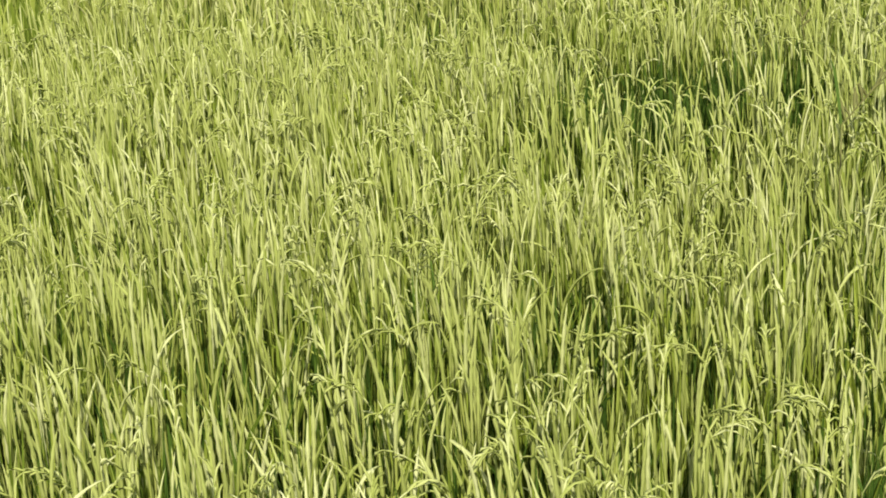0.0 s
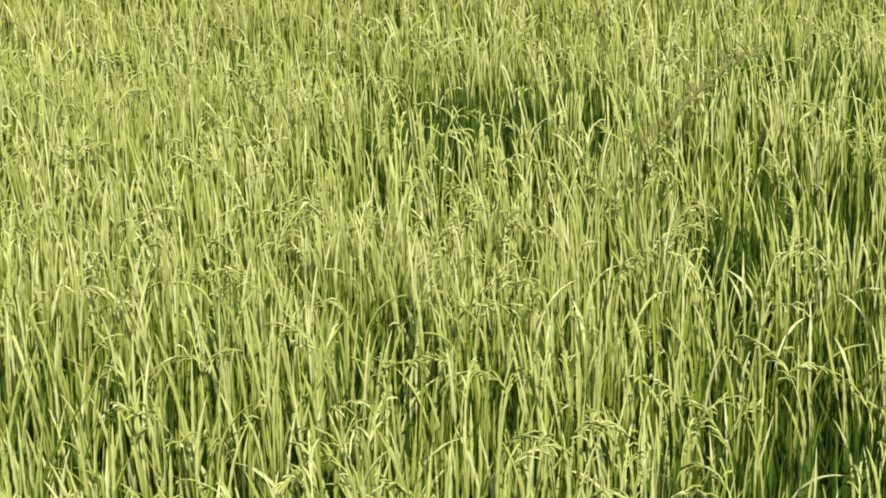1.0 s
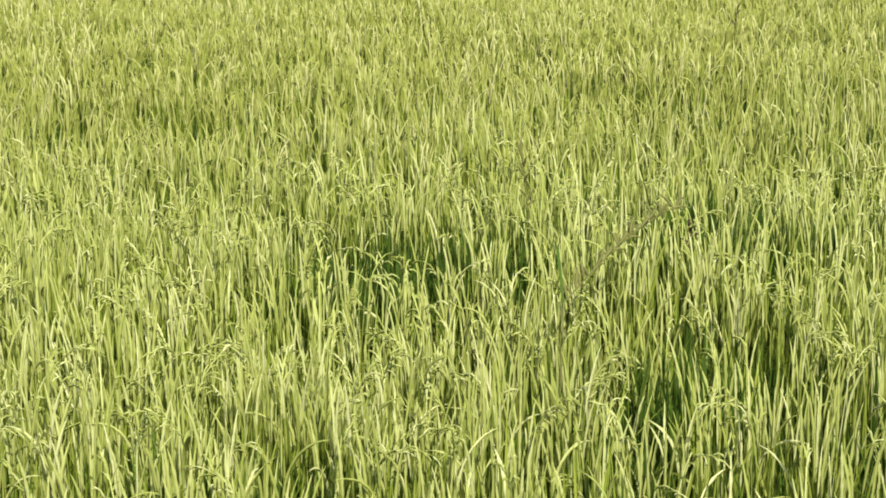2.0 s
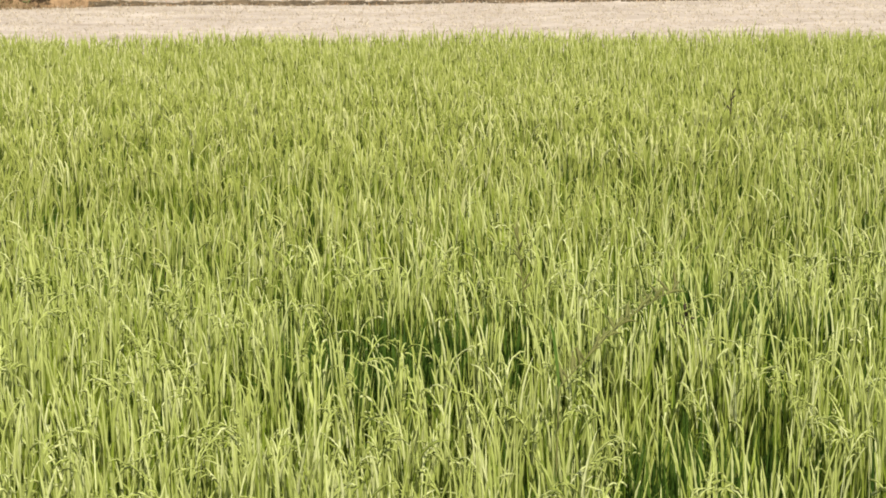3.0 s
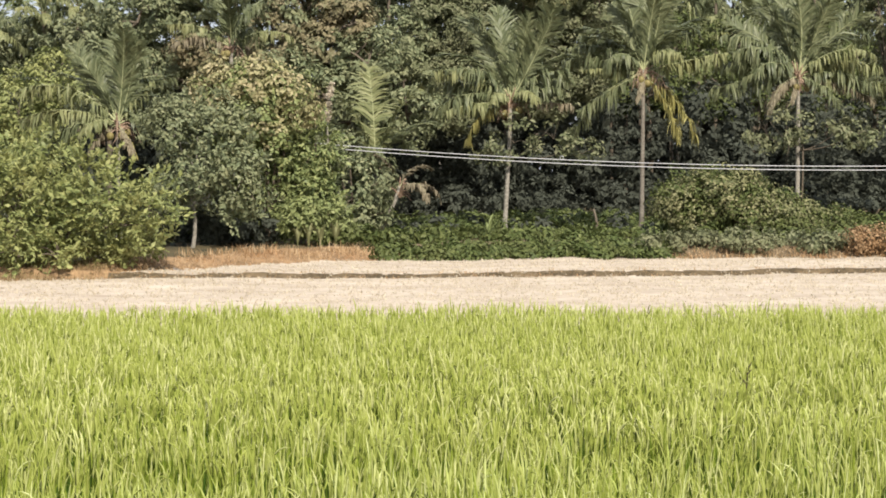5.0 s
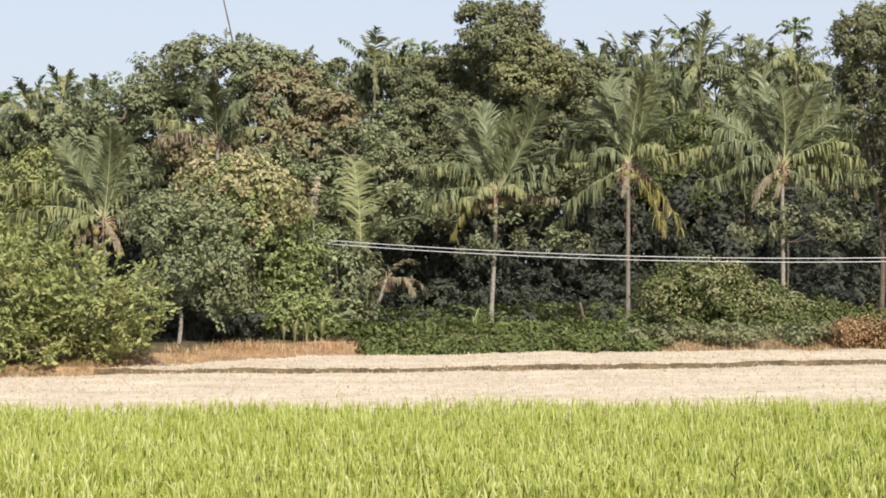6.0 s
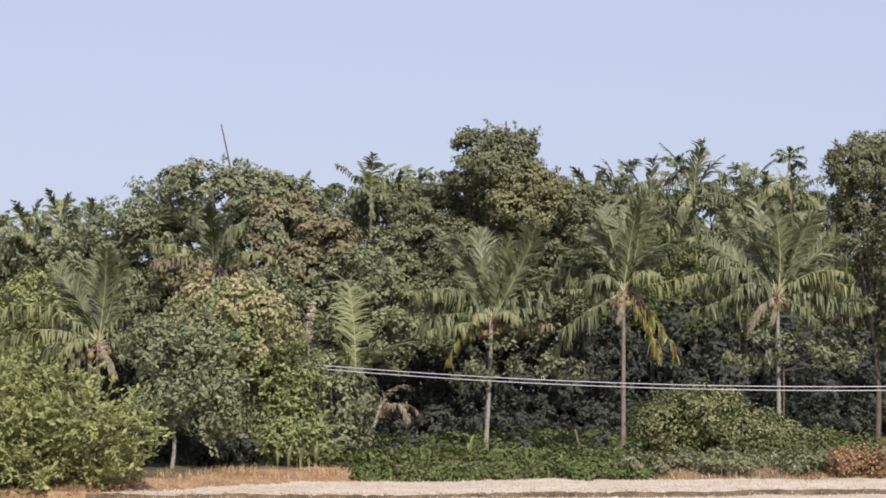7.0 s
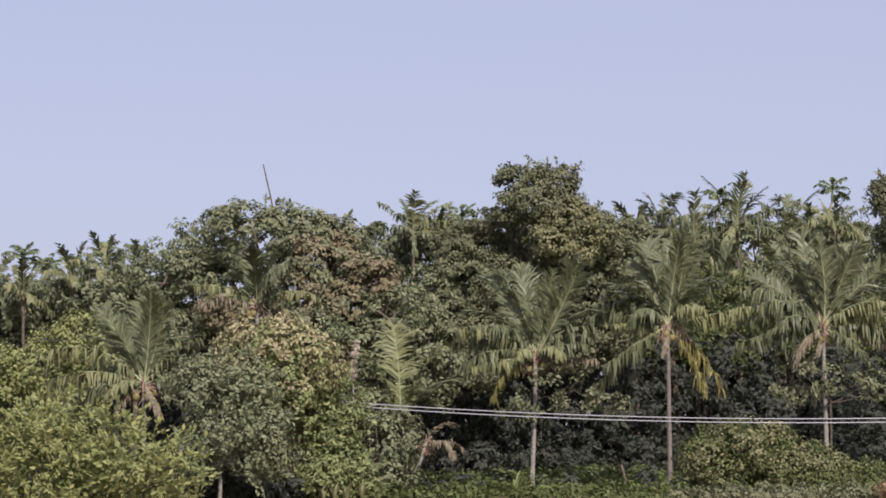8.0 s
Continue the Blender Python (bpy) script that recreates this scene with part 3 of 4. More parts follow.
spots = [(x, bank_line(x) + rng.uniform(-0.3, 3.2)) for x in rng.uniform(-18, -8.4, 700)]
grass_strip("dull_grass", "short brown and olive grass below the bush", DULL_GRASS, spots, 9, (0.05, 0.22), 0.014)
spots = [(rng.uniform(-20, -12.4), rng.uniform(51.5, 61)) for q in range(900)]
grass_strip("green_grass", "short sunlit green grass beside the bush", LEAF_PALE, spots, 8, (0.05, 0.16), 0.02)
spots = [(x, bank_line(x) + rng.uniform(-0.2, 1.7)) for x in rng.uniform(-8.8, -1.6, 400)]
grass_strip("dry_grass", "short orange-brown dry grass on the low bank", DRY_GRASS, spots, 7, (0.03, 0.13), 0.016)
spots = [(cx + rng.normal(0, 0.35), cy + rng.normal(0, 0.35)) for cx, cy in ((-8.3, 49.5), (-8.6, 48.9), (-5.2, 53.6), (-5.7, 53.2), (-4.4, 54.2), (-3.2, 54.9), (-6.6, 52.2)) for q in range(22)]
grass_strip("dry_grass", "tall orange-brown tussocks of dry grass on the bank", DRY_GRASS, spots, 9, (0.05, 0.34), 0.014)
spots = [(x, bank_line(x) + rng.uniform(-0.2, 1.2)) for x in rng.uniform(6, 20, 500)]
grass_strip("dry_grass", "dull brown dry grass below the bushes", DRY_GRASS, spots, 8, (0.05, 0.22), 0.014)
spots = [(x, step_line(x) + rng.uniform(-0.15, 0.45)) for x in rng.uniform(-9, 17, 170)]
grass_strip("dry_grass", "short dry grass on the field's edge", DRY_GRASS, spots, 7, (0.04, 0.14), 0.016)


# ---- trees and shrubs ----
BUSH_FRONT = [(-10.45, 48.95, 1.93, 1.73, 1.39, 1.5), (-8.44, 48.15, 1.57, 1.42, 1.14, 1.09), (-9.35, 48.46, 2.08, 1.36, 1.08, 0.9), (-10.96, 48.03, 2.22, 1.27, 1.02, 0.95), (-11.49, 47.91, 1.65, 1.04, 1.07, 1.21), (-7.71, 48.06, 1.79, 0.78, 0.63, 0.58), (-9.09, 48.61, 0.92, 1.58, 1.26, 0.62), (-11.42, 48.16, 0.94, 1.28, 1.03, 0.62), (-10.39, 48.64, 0.61, 1.15, 0.92, 0.39), (-8.39, 48.7, 0.63, 1.01, 0.81, 0.36)]
TREE_STEM = [(-7.62, 56.91, 2.99, 1.51, 1.21, 1.43), (-8.32, 57.08, 3.91, 1.01, 0.81, 1.01), (-6.55, 57.07, 2.31, 1.18, 0.94, 1.18), (-8.15, 57.11, 1.98, 0.84, 0.67, 0.64), (-7.17, 57.36, 4.0, 1.18, 0.95, 0.93)]
TREE_PALE = [(-4.7, 58.6, 1.15, 0.85, 0.65, 0.7), (-3.8, 58.8, 1.05, 0.7, 0.6, 0.6), (-5.96, 59.58, 4.23, 1.67, 1.34, 1.32), (-5.39, 60.14, 3.01, 1.42, 1.35, 1.69), (-4.64, 59.6, 1.6, 1.14, 0.91, 1.05), (-5.94, 60.26, 1.59, 1.07, 0.85, 0.98), (-6.81, 60.13, 3.01, 1.06, 0.99, 1.24), (-4.31, 59.86, 3.01, 0.79, 0.85, 1.06)]
TREE_PALE_TOP = [(-6.55, 59.34, 5.37, 1.58, 1.1, 0.79), (-5.29, 59.0, 5.09, 1.04, 0.73, 0.78), (-7.57, 59.12, 4.92, 0.87, 0.61, 0.61), (-4.96, 59.24, 4.57, 0.87, 0.61, 0.7), (-5.72, 58.91, 3.78, 0.7, 0.49, 0.49)]
SHRUB_MID = [(-3.31, 61.0, 2.11, 1.26, 1.08, 1.35), (-3.89, 61.63, 3.29, 0.91, 0.73, 0.91), (-2.64, 62.1, 2.29, 0.92, 0.88, 1.1), (-2.95, 61.07, 1.21, 1.08, 0.86, 0.63)]
TREE_LEFT = [(-14.72, 65.33, 4.77, 1.74, 1.39, 1.35), (-13.73, 66.11, 5.78, 1.37, 1.09, 1.17), (-16.51, 65.56, 4.2, 1.74, 1.39, 1.74), (-14.32, 66.15, 3.83, 1.37, 1.09, 1.17), (-17.63, 66.1, 3.05, 1.56, 1.72, 2.14)]
HILL = [(-11.72, 83.81, 6.38, 2.22, 1.56, 1.73), (-9.88, 82.93, 11.11, 2.57, 1.8, 1.61), (-12.23, 85.69, 10.71, 2.27, 1.59, 1.82), (-13.75, 83.39, 9.56, 1.85, 1.29, 1.57), (-7.75, 83.14, 11.13, 1.96, 1.37, 1.52), (-11.4, 85.14, 8.83, 3.01, 2.11, 2.01), (-5.86, 83.07, 10.88, 1.35, 0.94, 1.23), (-14.56, 84.51, 7.54, 2.74, 1.92, 1.75), (-16.42, 83.85, 8.12, 1.73, 1.21, 1.48), (-9.21, 85.74, 7.23, 2.78, 1.95, 2.02), (-3.5, 82.37, 7.17, 1.94, 1.36, 1.94), (-4.5, 82.85, 5.36, 2.44, 1.71, 1.96), (-2.36, 85.04, 8.19, 1.51, 1.23, 1.76), (-2.03, 82.11, 5.58, 1.7, 1.36, 1.94)]
HILL_FRONT = [(-7.2, 79.6, 6.6, 1.6, 1.0, 1.3), (-5.2, 79.6, 6.0, 1.6, 1.0, 1.3), (-3.6, 79.8, 7.4, 1.2, 0.9, 1.2)]
HILL_BROWN = [(-6.46, 81.39, 9.63, 1.92, 1.15, 1.8), (-5.48, 81.12, 7.82, 2.03, 1.22, 1.68), (-7.29, 81.27, 8.31, 1.68, 1.01, 1.44), (-4.36, 80.41, 9.08, 1.07, 0.71, 1.19), (-10.87, 81.18, 7.94, 1.44, 0.86, 0.96)]
VINE_TOWER = [(2.65, 84.1, 13.85, 0.75, 0.6, 0.42), (1.3, 84.0, 13.75, 0.5, 0.5, 0.5), (4.05, 84.0, 13.75, 0.5, 0.5, 0.5), (1.62, 84.0, 13.2, 0.78, 0.8, 0.95), (2.62, 84.2, 13.45, 0.95, 0.9, 0.85), (3.68, 84.1, 13.3, 0.85, 0.8, 0.92), (2.65, 83.8, 12.45, 1.75, 1.2, 0.85), (4.1, 84.1, 12.6, 0.7, 0.6, 0.7), (1.35, 84.0, 12.3, 0.7, 0.6, 0.8)]
VINE_BODY = [(2.7, 85.8, 11.4, 1.9, 1.3, 1.3), (5.0, 86.2, 11.6, 1.35, 1.0, 0.95), (6.1, 86.4, 11.3, 1.2, 0.9, 1.0), (7.3, 86.5, 11.0, 1.1, 0.9, 0.95), (-1.0, 86.5, 11.0, 1.3, 1.0, 1.1), (0.6, 86.0, 11.7, 1.1, 0.9, 0.9), (5.16, 86.98, 10.37, 1.8, 1.26, 1.28), (0.15, 86.21, 10.56, 2.16, 1.51, 1.53), (-0.61, 85.56, 8.86, 1.77, 1.41, 2.02), (1.91, 85.38, 8.72, 3.02, 2.12, 1.76), (4.44, 85.44, 8.6, 2.02, 1.41, 1.51), (6.43, 85.09, 9.7, 1.26, 0.88, 1.26), (5.78, 86.71, 7.79, 1.79, 1.43, 2.05), (0.15, 84.84, 6.18, 2.25, 1.58, 2.0), (4.0, 86.98, 6.53, 2.57, 1.8, 1.8), (4.59, 86.0, 11.05, 1.27, 0.89, 1.01)]
VINE_BROWN = [(3.75, 83.4, 11.6, 1.15, 0.7, 0.95), (4.6, 83.5, 11.7, 0.85, 0.6, 0.75), (3.2, 83.2, 10.7, 1.2, 0.7, 0.8), (5.3, 83.8, 11.1, 0.8, 0.6, 0.7), (4.3, 83.3, 10.3, 1.0, 0.6, 0.7)]
RIGHT_BACK = [(10.1, 111.93, 12.64, 2.64, 1.58, 1.98), (12.86, 112.98, 12.73, 2.67, 1.6, 2.17), (15.85, 110.57, 12.37, 2.94, 1.76, 2.45), (20.39, 112.2, 12.67, 2.32, 1.39, 2.15), (18.67, 113.84, 13.14, 2.01, 1.21, 2.01), (22.19, 112.94, 12.4, 2.0, 1.4, 2.33), (14.42, 112.11, 10.61, 3.97, 2.38, 1.98), (20.48, 112.73, 9.98, 3.33, 2.0, 2.0), (13.12, 112.29, 7.97, 3.97, 2.38, 2.32), (17.52, 110.8, 7.9, 3.92, 2.35, 2.29), (21.84, 111.16, 7.26, 2.62, 1.57, 2.62)]
VALLEY = [(-4.54, 93.88, 11.2, 1.94, 1.16, 1.61), (-2.84, 92.47, 11.0, 1.91, 1.15, 1.64), (-6.15, 93.02, 11.2, 1.65, 0.99, 1.65), (-1.2, 92.27, 11.2, 1.63, 1.06, 1.77), (-3.64, 92.06, 9.2, 2.44, 1.47, 1.9)]
RIGHT_MID = [(8.0, 92.5, 8.6, 1.9, 1.3, 1.6), (10.6, 93.0, 8.9, 1.9, 1.3, 1.5), (13.4, 92.6, 8.4, 2.1, 1.3, 1.7), (16.2, 93.0, 8.9, 1.9, 1.3, 1.5), (19.0, 92.4, 8.5, 2.0, 1.3, 1.7), (21.8, 93.0, 8.8, 1.9, 1.3, 1.5), (9.2, 91.6, 6.6, 2.0, 1.3, 1.5), (12.2, 91.8, 6.4, 2.1, 1.3, 1.5), (15.4, 91.6, 6.6, 2.0, 1.3, 1.5), (18.4, 91.8, 6.3, 2.1, 1.3, 1.6), (21.4, 91.6, 6.5, 2.0, 1.3, 1.5)]
TOWER_BACK = [(2.4, 95.5, 11.8, 1.8, 1.0, 1.4), (4.6, 96.0, 11.9, 1.3, 1.0, 1.1), (7.0, 96.2, 11.9, 1.6, 1.0, 1.2), (-0.4, 96.0, 10.4, 2.0, 1.0, 1.9), (2.2, 96.5, 10.8, 2.0, 1.0, 1.9), (4.8, 96.0, 10.6, 2.0, 1.0, 1.9), (7.0, 96.2, 10.2, 1.8, 1.0, 1.9), (0.8, 95.6, 7.8, 2.3, 1.2, 1.9), (4.0, 95.6, 7.8, 2.3, 1.2, 1.9), (6.8, 95.6, 7.4, 2.0, 1.2, 1.9)]
LEFT_BACK = [(-24.07, 108.22, 10.2, 2.55, 1.53, 1.44), (-21.36, 107.45, 10.46, 1.9, 1.14, 1.27), (-26.96, 107.03, 9.33, 2.53, 1.52, 1.58), (-19.82, 107.7, 10.96, 1.59, 0.95, 1.27), (-29.61, 107.46, 9.04, 2.54, 1.52, 1.9), (-23.52, 108.63, 7.82, 3.85, 2.31, 1.92), (-28.58, 107.18, 7.12, 3.16, 1.9, 1.9)]
RIGHT_COLUMN = [(16.23, 75.56, 11.76, 0.8, 0.78, 0.98), (17.48, 76.15, 12.37, 0.81, 0.65, 0.76), (16.3, 76.33, 10.66, 0.68, 0.79, 0.99), (16.9, 75.48, 11.57, 1.22, 0.98, 1.2), (16.88, 76.08, 10.19, 1.17, 1.08, 1.35), (17.06, 76.48, 8.76, 1.26, 1.08, 1.35), (18.47, 75.82, 11.17, 1.57, 1.43, 1.79), (18.61, 75.45, 8.45, 1.78, 1.96, 2.45), (17.53, 76.57, 6.51, 1.36, 1.08, 1.36), (19.16, 75.9, 5.58, 2.01, 1.79, 2.24)]
CLUSTER_A = [(1.95, 62.5, 3.76, 0.92, 0.65, 0.74), (3.25, 62.61, 3.86, 0.78, 0.54, 0.66), (1.23, 63.22, 3.31, 0.65, 0.46, 0.56), (4.17, 62.59, 3.3, 0.65, 0.45, 0.41)]
CLUSTER_B = [(10.35, 63.1, 3.87, 0.97, 0.68, 0.74), (11.39, 63.21, 4.24, 0.84, 0.59, 0.75), (12.91, 63.82, 3.79, 1.13, 0.79, 0.68), (13.53, 63.19, 3.68, 0.84, 0.59, 0.56)]
MOUND = [(6.9, 60.2, 1.7, 0.8, 0.7, 1.0), (10.4, 60.0, 1.25, 1.2, 0.8, 0.8), (11.6, 60.2, 0.9, 1.0, 0.8, 0.6), (7.24, 59.74, 1.42, 1.09, 0.87, 1.06), (8.42, 59.95, 1.86, 1.5, 1.2, 0.97), (9.32, 60.06, 1.32, 1.77, 1.42, 0.92), (10.55, 59.52, 0.72, 1.32, 1.05, 0.63), (11.79, 60.0, 0.62, 0.97, 0.78, 0.57), (7.97, 60.55, 0.6, 1.43, 1.14, 0.64), (9.68, 60.08, 0.53, 1.59, 1.28, 0.53)]


def broadleaf(name, label, category, lobes, mat, size, per_area=5.0, foot=None, bark=BARK_DARK, thick=0.12, group="", extra=None, in_clump=14, clump=0.35, depth=0.35, slim=1.0, twigs=None):
    """Trunk, limbs up into each lobe, and a crown of clumped leaves."""
    mx, my = np.mean([l[0] for l in lobes]), np.mean([l[1] for l in lobes])
    fx, fy = foot or (mx, my)
    fz = height(fx, fy) - 0.1
    ob = thing(name, fx, fy, fz, label, category, group)
    o = (fx, fy, fz)
    crown = clumps(lobes, per_area, size, clump, in_clump, depth, slim)
    if extra:   # the two kinds of leaf grow through one another
        more = clumps(extra[0], per_area * 0.35, size, clump, in_clump, depth, slim)
        crown.add(np.concatenate(more.v), np.concatenate(more.t))
    if twigs:   # how many, and how long
        more = sprays(lobes, *twigs, size * 1.15, 0.5)
        crown.add(np.concatenate(more.v), np.concatenate(more.t))
    part("crown", crown.mesh("crown", mat, o), ob)
    if extra:
        part("crown", clumps(extra[0], per_area * 1.4, size, clump, in_clump, depth).mesh("crown", extra[1], o), ob, extra[2])
    low = min(l[2] - l[5] * 0.5 for l in lobes)
    fork = np.array([fx + 0.15 * (mx - fx), fy + 0.15 * (my - fy), max(low, fz + 0.5)])
    stem = Sheaf()
    stem.add(*tube(curve_points(o, fork, (thick * 0.8, 0, 0)), np.linspace(thick, thick * 0.7, 7), 8, 0.08))
    trunk = part("trunk", stem.mesh("trunk", bark, o, True), ob)
    for l in lobes + (extra[0] if extra else []):
        limb = Sheaf()
        end = np.array(l[:3]) + np.array([0, 0, l[5] * 0.5])
        limb.add(*tube(curve_points(fork - np.array([0, 0, 0.1]), end, (0, 0, -0.15)), np.linspace(thick * 0.6, thick * 0.12, 7), 6))
        for q in range(3):
            d = unit(rng.normal(size=3)) * np.array(l[3:]) * 0.8
            limb.add(*tube(curve_points(np.array(l[:3]) - np.array([0, 0, l[5] * 0.3]), np.array(l[:3]) + d, (0, 0, 0.1), 5), np.linspace(thick * 0.25, thick * 0.06, 5), 5))
        part("limb", limb.mesh("limb", bark, o, True), trunk)
    return ob


BUSH_FRONT += [(x, 47.6 + 0.5 * math.sin(x * 2), 0.6, 0.75, 0.6, 0.42) for x in (-11.6, -10.7, -9.8, -8.9)]
broadleaf("bush", "broad yellow-green leafy bush at the field's edge", "bush", BUSH_FRONT, LEAF_BUSH, 0.15, 6.5, clump=0.3, depth=0.5, slim=0.6, twigs=(520, 0.6))
broadleaf("tree", "small dark green tree with a thin pale trunk", "tree", TREE_STEM, LEAF_DARK, 0.15, 7, (-7.8, 57.0), BARK, 0.07, twigs=(160, 0.5))
broadleaf("tree", "light green tree with a tan-flowering top", "tree", TREE_PALE, LEAF_PALE, 0.155, 9, (-5.9, 59.8), BARK_DARK, 0.10, "", (TREE_PALE_TOP, LEAF_TAN, "dry tan leaves on top"), twigs=(220, 0.55))
broadleaf("shrub", "dark green leafy shrub below the palms", "bush", SHRUB_MID, LEAF_DARK, 0.17, 8)
broadleaf("shrub", "tall bleached vine stem among the shrubs", "vine", [(-4.02, 61.0, 4.55, 0.10, 0.1, 0.3), (-3.96, 61.0, 5.0, 0.09, 0.1, 0.35), (-3.9, 61.0, 5.35, 0.06, 0.06, 0.2)], STRAW, 0.09, 40, (-4.05, 61.1), BARK, 0.03, clump=0.08)
broadleaf("tree", "bushy mid-green tree behind the front bush", "tree", TREE_LEFT, LEAF_BUSH, 0.16, 9)
broadleaf("tree", "large domed dark tree with olive-brown creeper patches", "tree", HILL + HILL_FRONT, LEAF_DARK, 0.22, 4.2, (-8.0, 84.0), BARK_DARK, 0.3, "", (HILL_BROWN, LEAF_BROWN, "olive-brown withering creeper leaves"), 20, 0.42, twigs=(150, 0.55))
broadleaf("tree", "tall tree wrapped in creepers into a blocky top", "tree", VINE_TOWER + VINE_BODY, LEAF_VINE, 0.17, 7.5, (2.25, 88.6), BARK_DARK, 0.15, "", (VINE_BROWN, LEAF_OLIVE, "withering olive-brown creeper leaves"), 20, 0.36, twigs=(130, 0.5))
broadleaf("tree", "green thicket between the far palms", "tree", RIGHT_BACK, LEAF_DARK, 0.30, 5.2, None, BARK_DARK, 0.25, "", None, 14, 0.5)
# the darker ground-cover leaf paints the shadow behind the palm crowns
for x0, x1 in ((7, 12), (12, 17), (17, 23)):
    broadleaf("tree", "broadleaf tree crowded behind the palms, leaves darkened for shade", "tree", [l for l in RIGHT_MID if x0 < l[0] <= x1], LEAF_COVER, 0.17, 5.0, None, BARK_DARK, 0.2, "trees behind the palms", None, 14, 0.5)
broadleaf("tree", "dark green tree behind the creeper-covered one", "tree", TOWER_BACK, LEAF_DARK, 0.24, 6.0, None, BARK_DARK, 0.2, "", None, 14, 0.45)
broadleaf("tree", "dark green tree in the dip between taller ones", "tree", VALLEY, LEAF_DARK, 0.24, 5.5, None, BARK_DARK, 0.2, "", None, 14, 0.45)
broadleaf("tree", "dark thicket below the far areca palms", "tree", LEFT_BACK, LEAF_DARK, 0.30, 5.0, None, BARK_DARK, 0.25, "", None, 14, 0.5)
broadleaf("tree", "tall creeper-covered tree like a leafy column", "tree", RIGHT_COLUMN, LEAF_VINE, 0.15, 9, None, BARK_DARK, 0.12, "", None, 18, 0.32, twigs=(60, 0.4))
broadleaf("shrub", "sparse round-leaved creeper round a palm trunk", "bush", CLUSTER_A, LEAF_VINE, 0.18, 2.8, (1.62, 63.6), BARK_DARK, 0.04)
broadleaf("shrub", "sparse round-leaved creeper round a palm trunk", "bush", CLUSTER_B, LEAF_VINE, 0.18, 2.8, (11.6, 64.4), BARK_DARK, 0.04)
broadleaf("shrub", "sloping mound of creeper-covered shrubs", "bush", MOUND, LEAF_COVER, 0.115, 9, None, BARK_DARK, 0.06, "", (MOUND[1:6], LEAF_OLIVE, "olive-brown withering leaves"))


def scatter_cover(name, label, mat, lobes, size, per_area, in_clump=12, clump=0.3):
    tagged(new(name, clumps(lobes, per_area, size, clump, in_clump).mesh(name, mat)), label, "undergrowth", "", "stuff")


low = []
for x in np.arange(-2.2, 6.2, 0.10):
    y = bank_line(x) + rng.uniform(-0.1, 1.5)
    low.append((x + rng.uniform(-0.2, 0.2), y, height(x, y) + rng.uniform(0, 0.1), rng.uniform(0.25, 0.5), 0.4, rng.uniform(0.06, 0.30)))
scatter_cover("ground_creeper", "low bright green creepers covering the bank", LEAF_COVER, low, 0.14, 14)
low = [(x, bank_line(x) + rng.uniform(0.3, 1.7), 0.55, 0.5, 0.5, rng.uniform(0.25, 0.42)) for x in np.arange(5.5, 20, 0.4)]
scatter_cover("ground_creeper", "low dull green creepers covering the bank", LEAF_VINE, low, 0.14, 12)
low = [(x, bank_line(x) + rng.uniform(0.0, 0.8), 0.55, 0.5, 0.5, rng.uniform(0.35, 0.7)) for x in np.arange(11.6, 17, 0.3)]
scatter_cover("dry_shrub", "rust-brown withered shrubs on the bank", LEAF_RUST, low, 0.10, 18)
# undergrowth whose leaf colour carries the shade inside the grove
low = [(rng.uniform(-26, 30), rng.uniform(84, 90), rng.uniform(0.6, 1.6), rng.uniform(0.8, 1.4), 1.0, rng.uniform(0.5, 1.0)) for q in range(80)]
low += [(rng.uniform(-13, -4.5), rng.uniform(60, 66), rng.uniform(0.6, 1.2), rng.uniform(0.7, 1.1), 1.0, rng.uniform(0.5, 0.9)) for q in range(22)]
# dark-coloured lobes stand in for the shaded hollow beside the small tree
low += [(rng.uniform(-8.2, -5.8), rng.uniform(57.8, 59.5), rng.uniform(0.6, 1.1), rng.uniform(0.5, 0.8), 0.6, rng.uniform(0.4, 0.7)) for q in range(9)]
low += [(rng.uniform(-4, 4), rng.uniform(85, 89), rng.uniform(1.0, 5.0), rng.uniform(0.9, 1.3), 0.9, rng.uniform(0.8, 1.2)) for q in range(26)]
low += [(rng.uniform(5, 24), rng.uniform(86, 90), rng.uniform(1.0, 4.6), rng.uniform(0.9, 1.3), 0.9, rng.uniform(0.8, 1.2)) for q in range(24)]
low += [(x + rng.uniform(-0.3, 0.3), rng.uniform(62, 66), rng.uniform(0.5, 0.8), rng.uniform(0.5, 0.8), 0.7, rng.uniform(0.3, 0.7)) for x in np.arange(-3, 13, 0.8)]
scatter_cover("undergrowth", "undergrowth inside the grove, leaves coloured dark for shade", LEAF_SHADED, low, 0.24, 2.0)
low = [(x + rng.uniform(-1, 1), rng.uniform(110, 118), z + rng.uniform(-0.5, 0.5), rng.uniform(2.2, 3.2), 1.6, rng.uniform(1.8, 2.4)) for x in np.arange(-46, 50, 3.0) for z in (0.8, 3.2, 6.0, 8.6)]
scatter_cover("undergrowth", "low shaded weeds behind the bank", LEAF_COVER, [(x + rng.uniform(-0.2, 0.2), rng.uniform(57.2, 61), 0.6 + rng.uniform(0, 0.1), 0.7, 0.7, rng.uniform(0.15, 0.25)) for x in np.arange(-3.6, 14, 0.35)] + [(rng.uniform(-8.5, 16), rng.uniform(61, 78), 0.55 + rng.uniform(0, 0.2), 0.9, 0.9, rng.uniform(0.2, 0.45)) for q in range(150)], 0.19, 4.2)
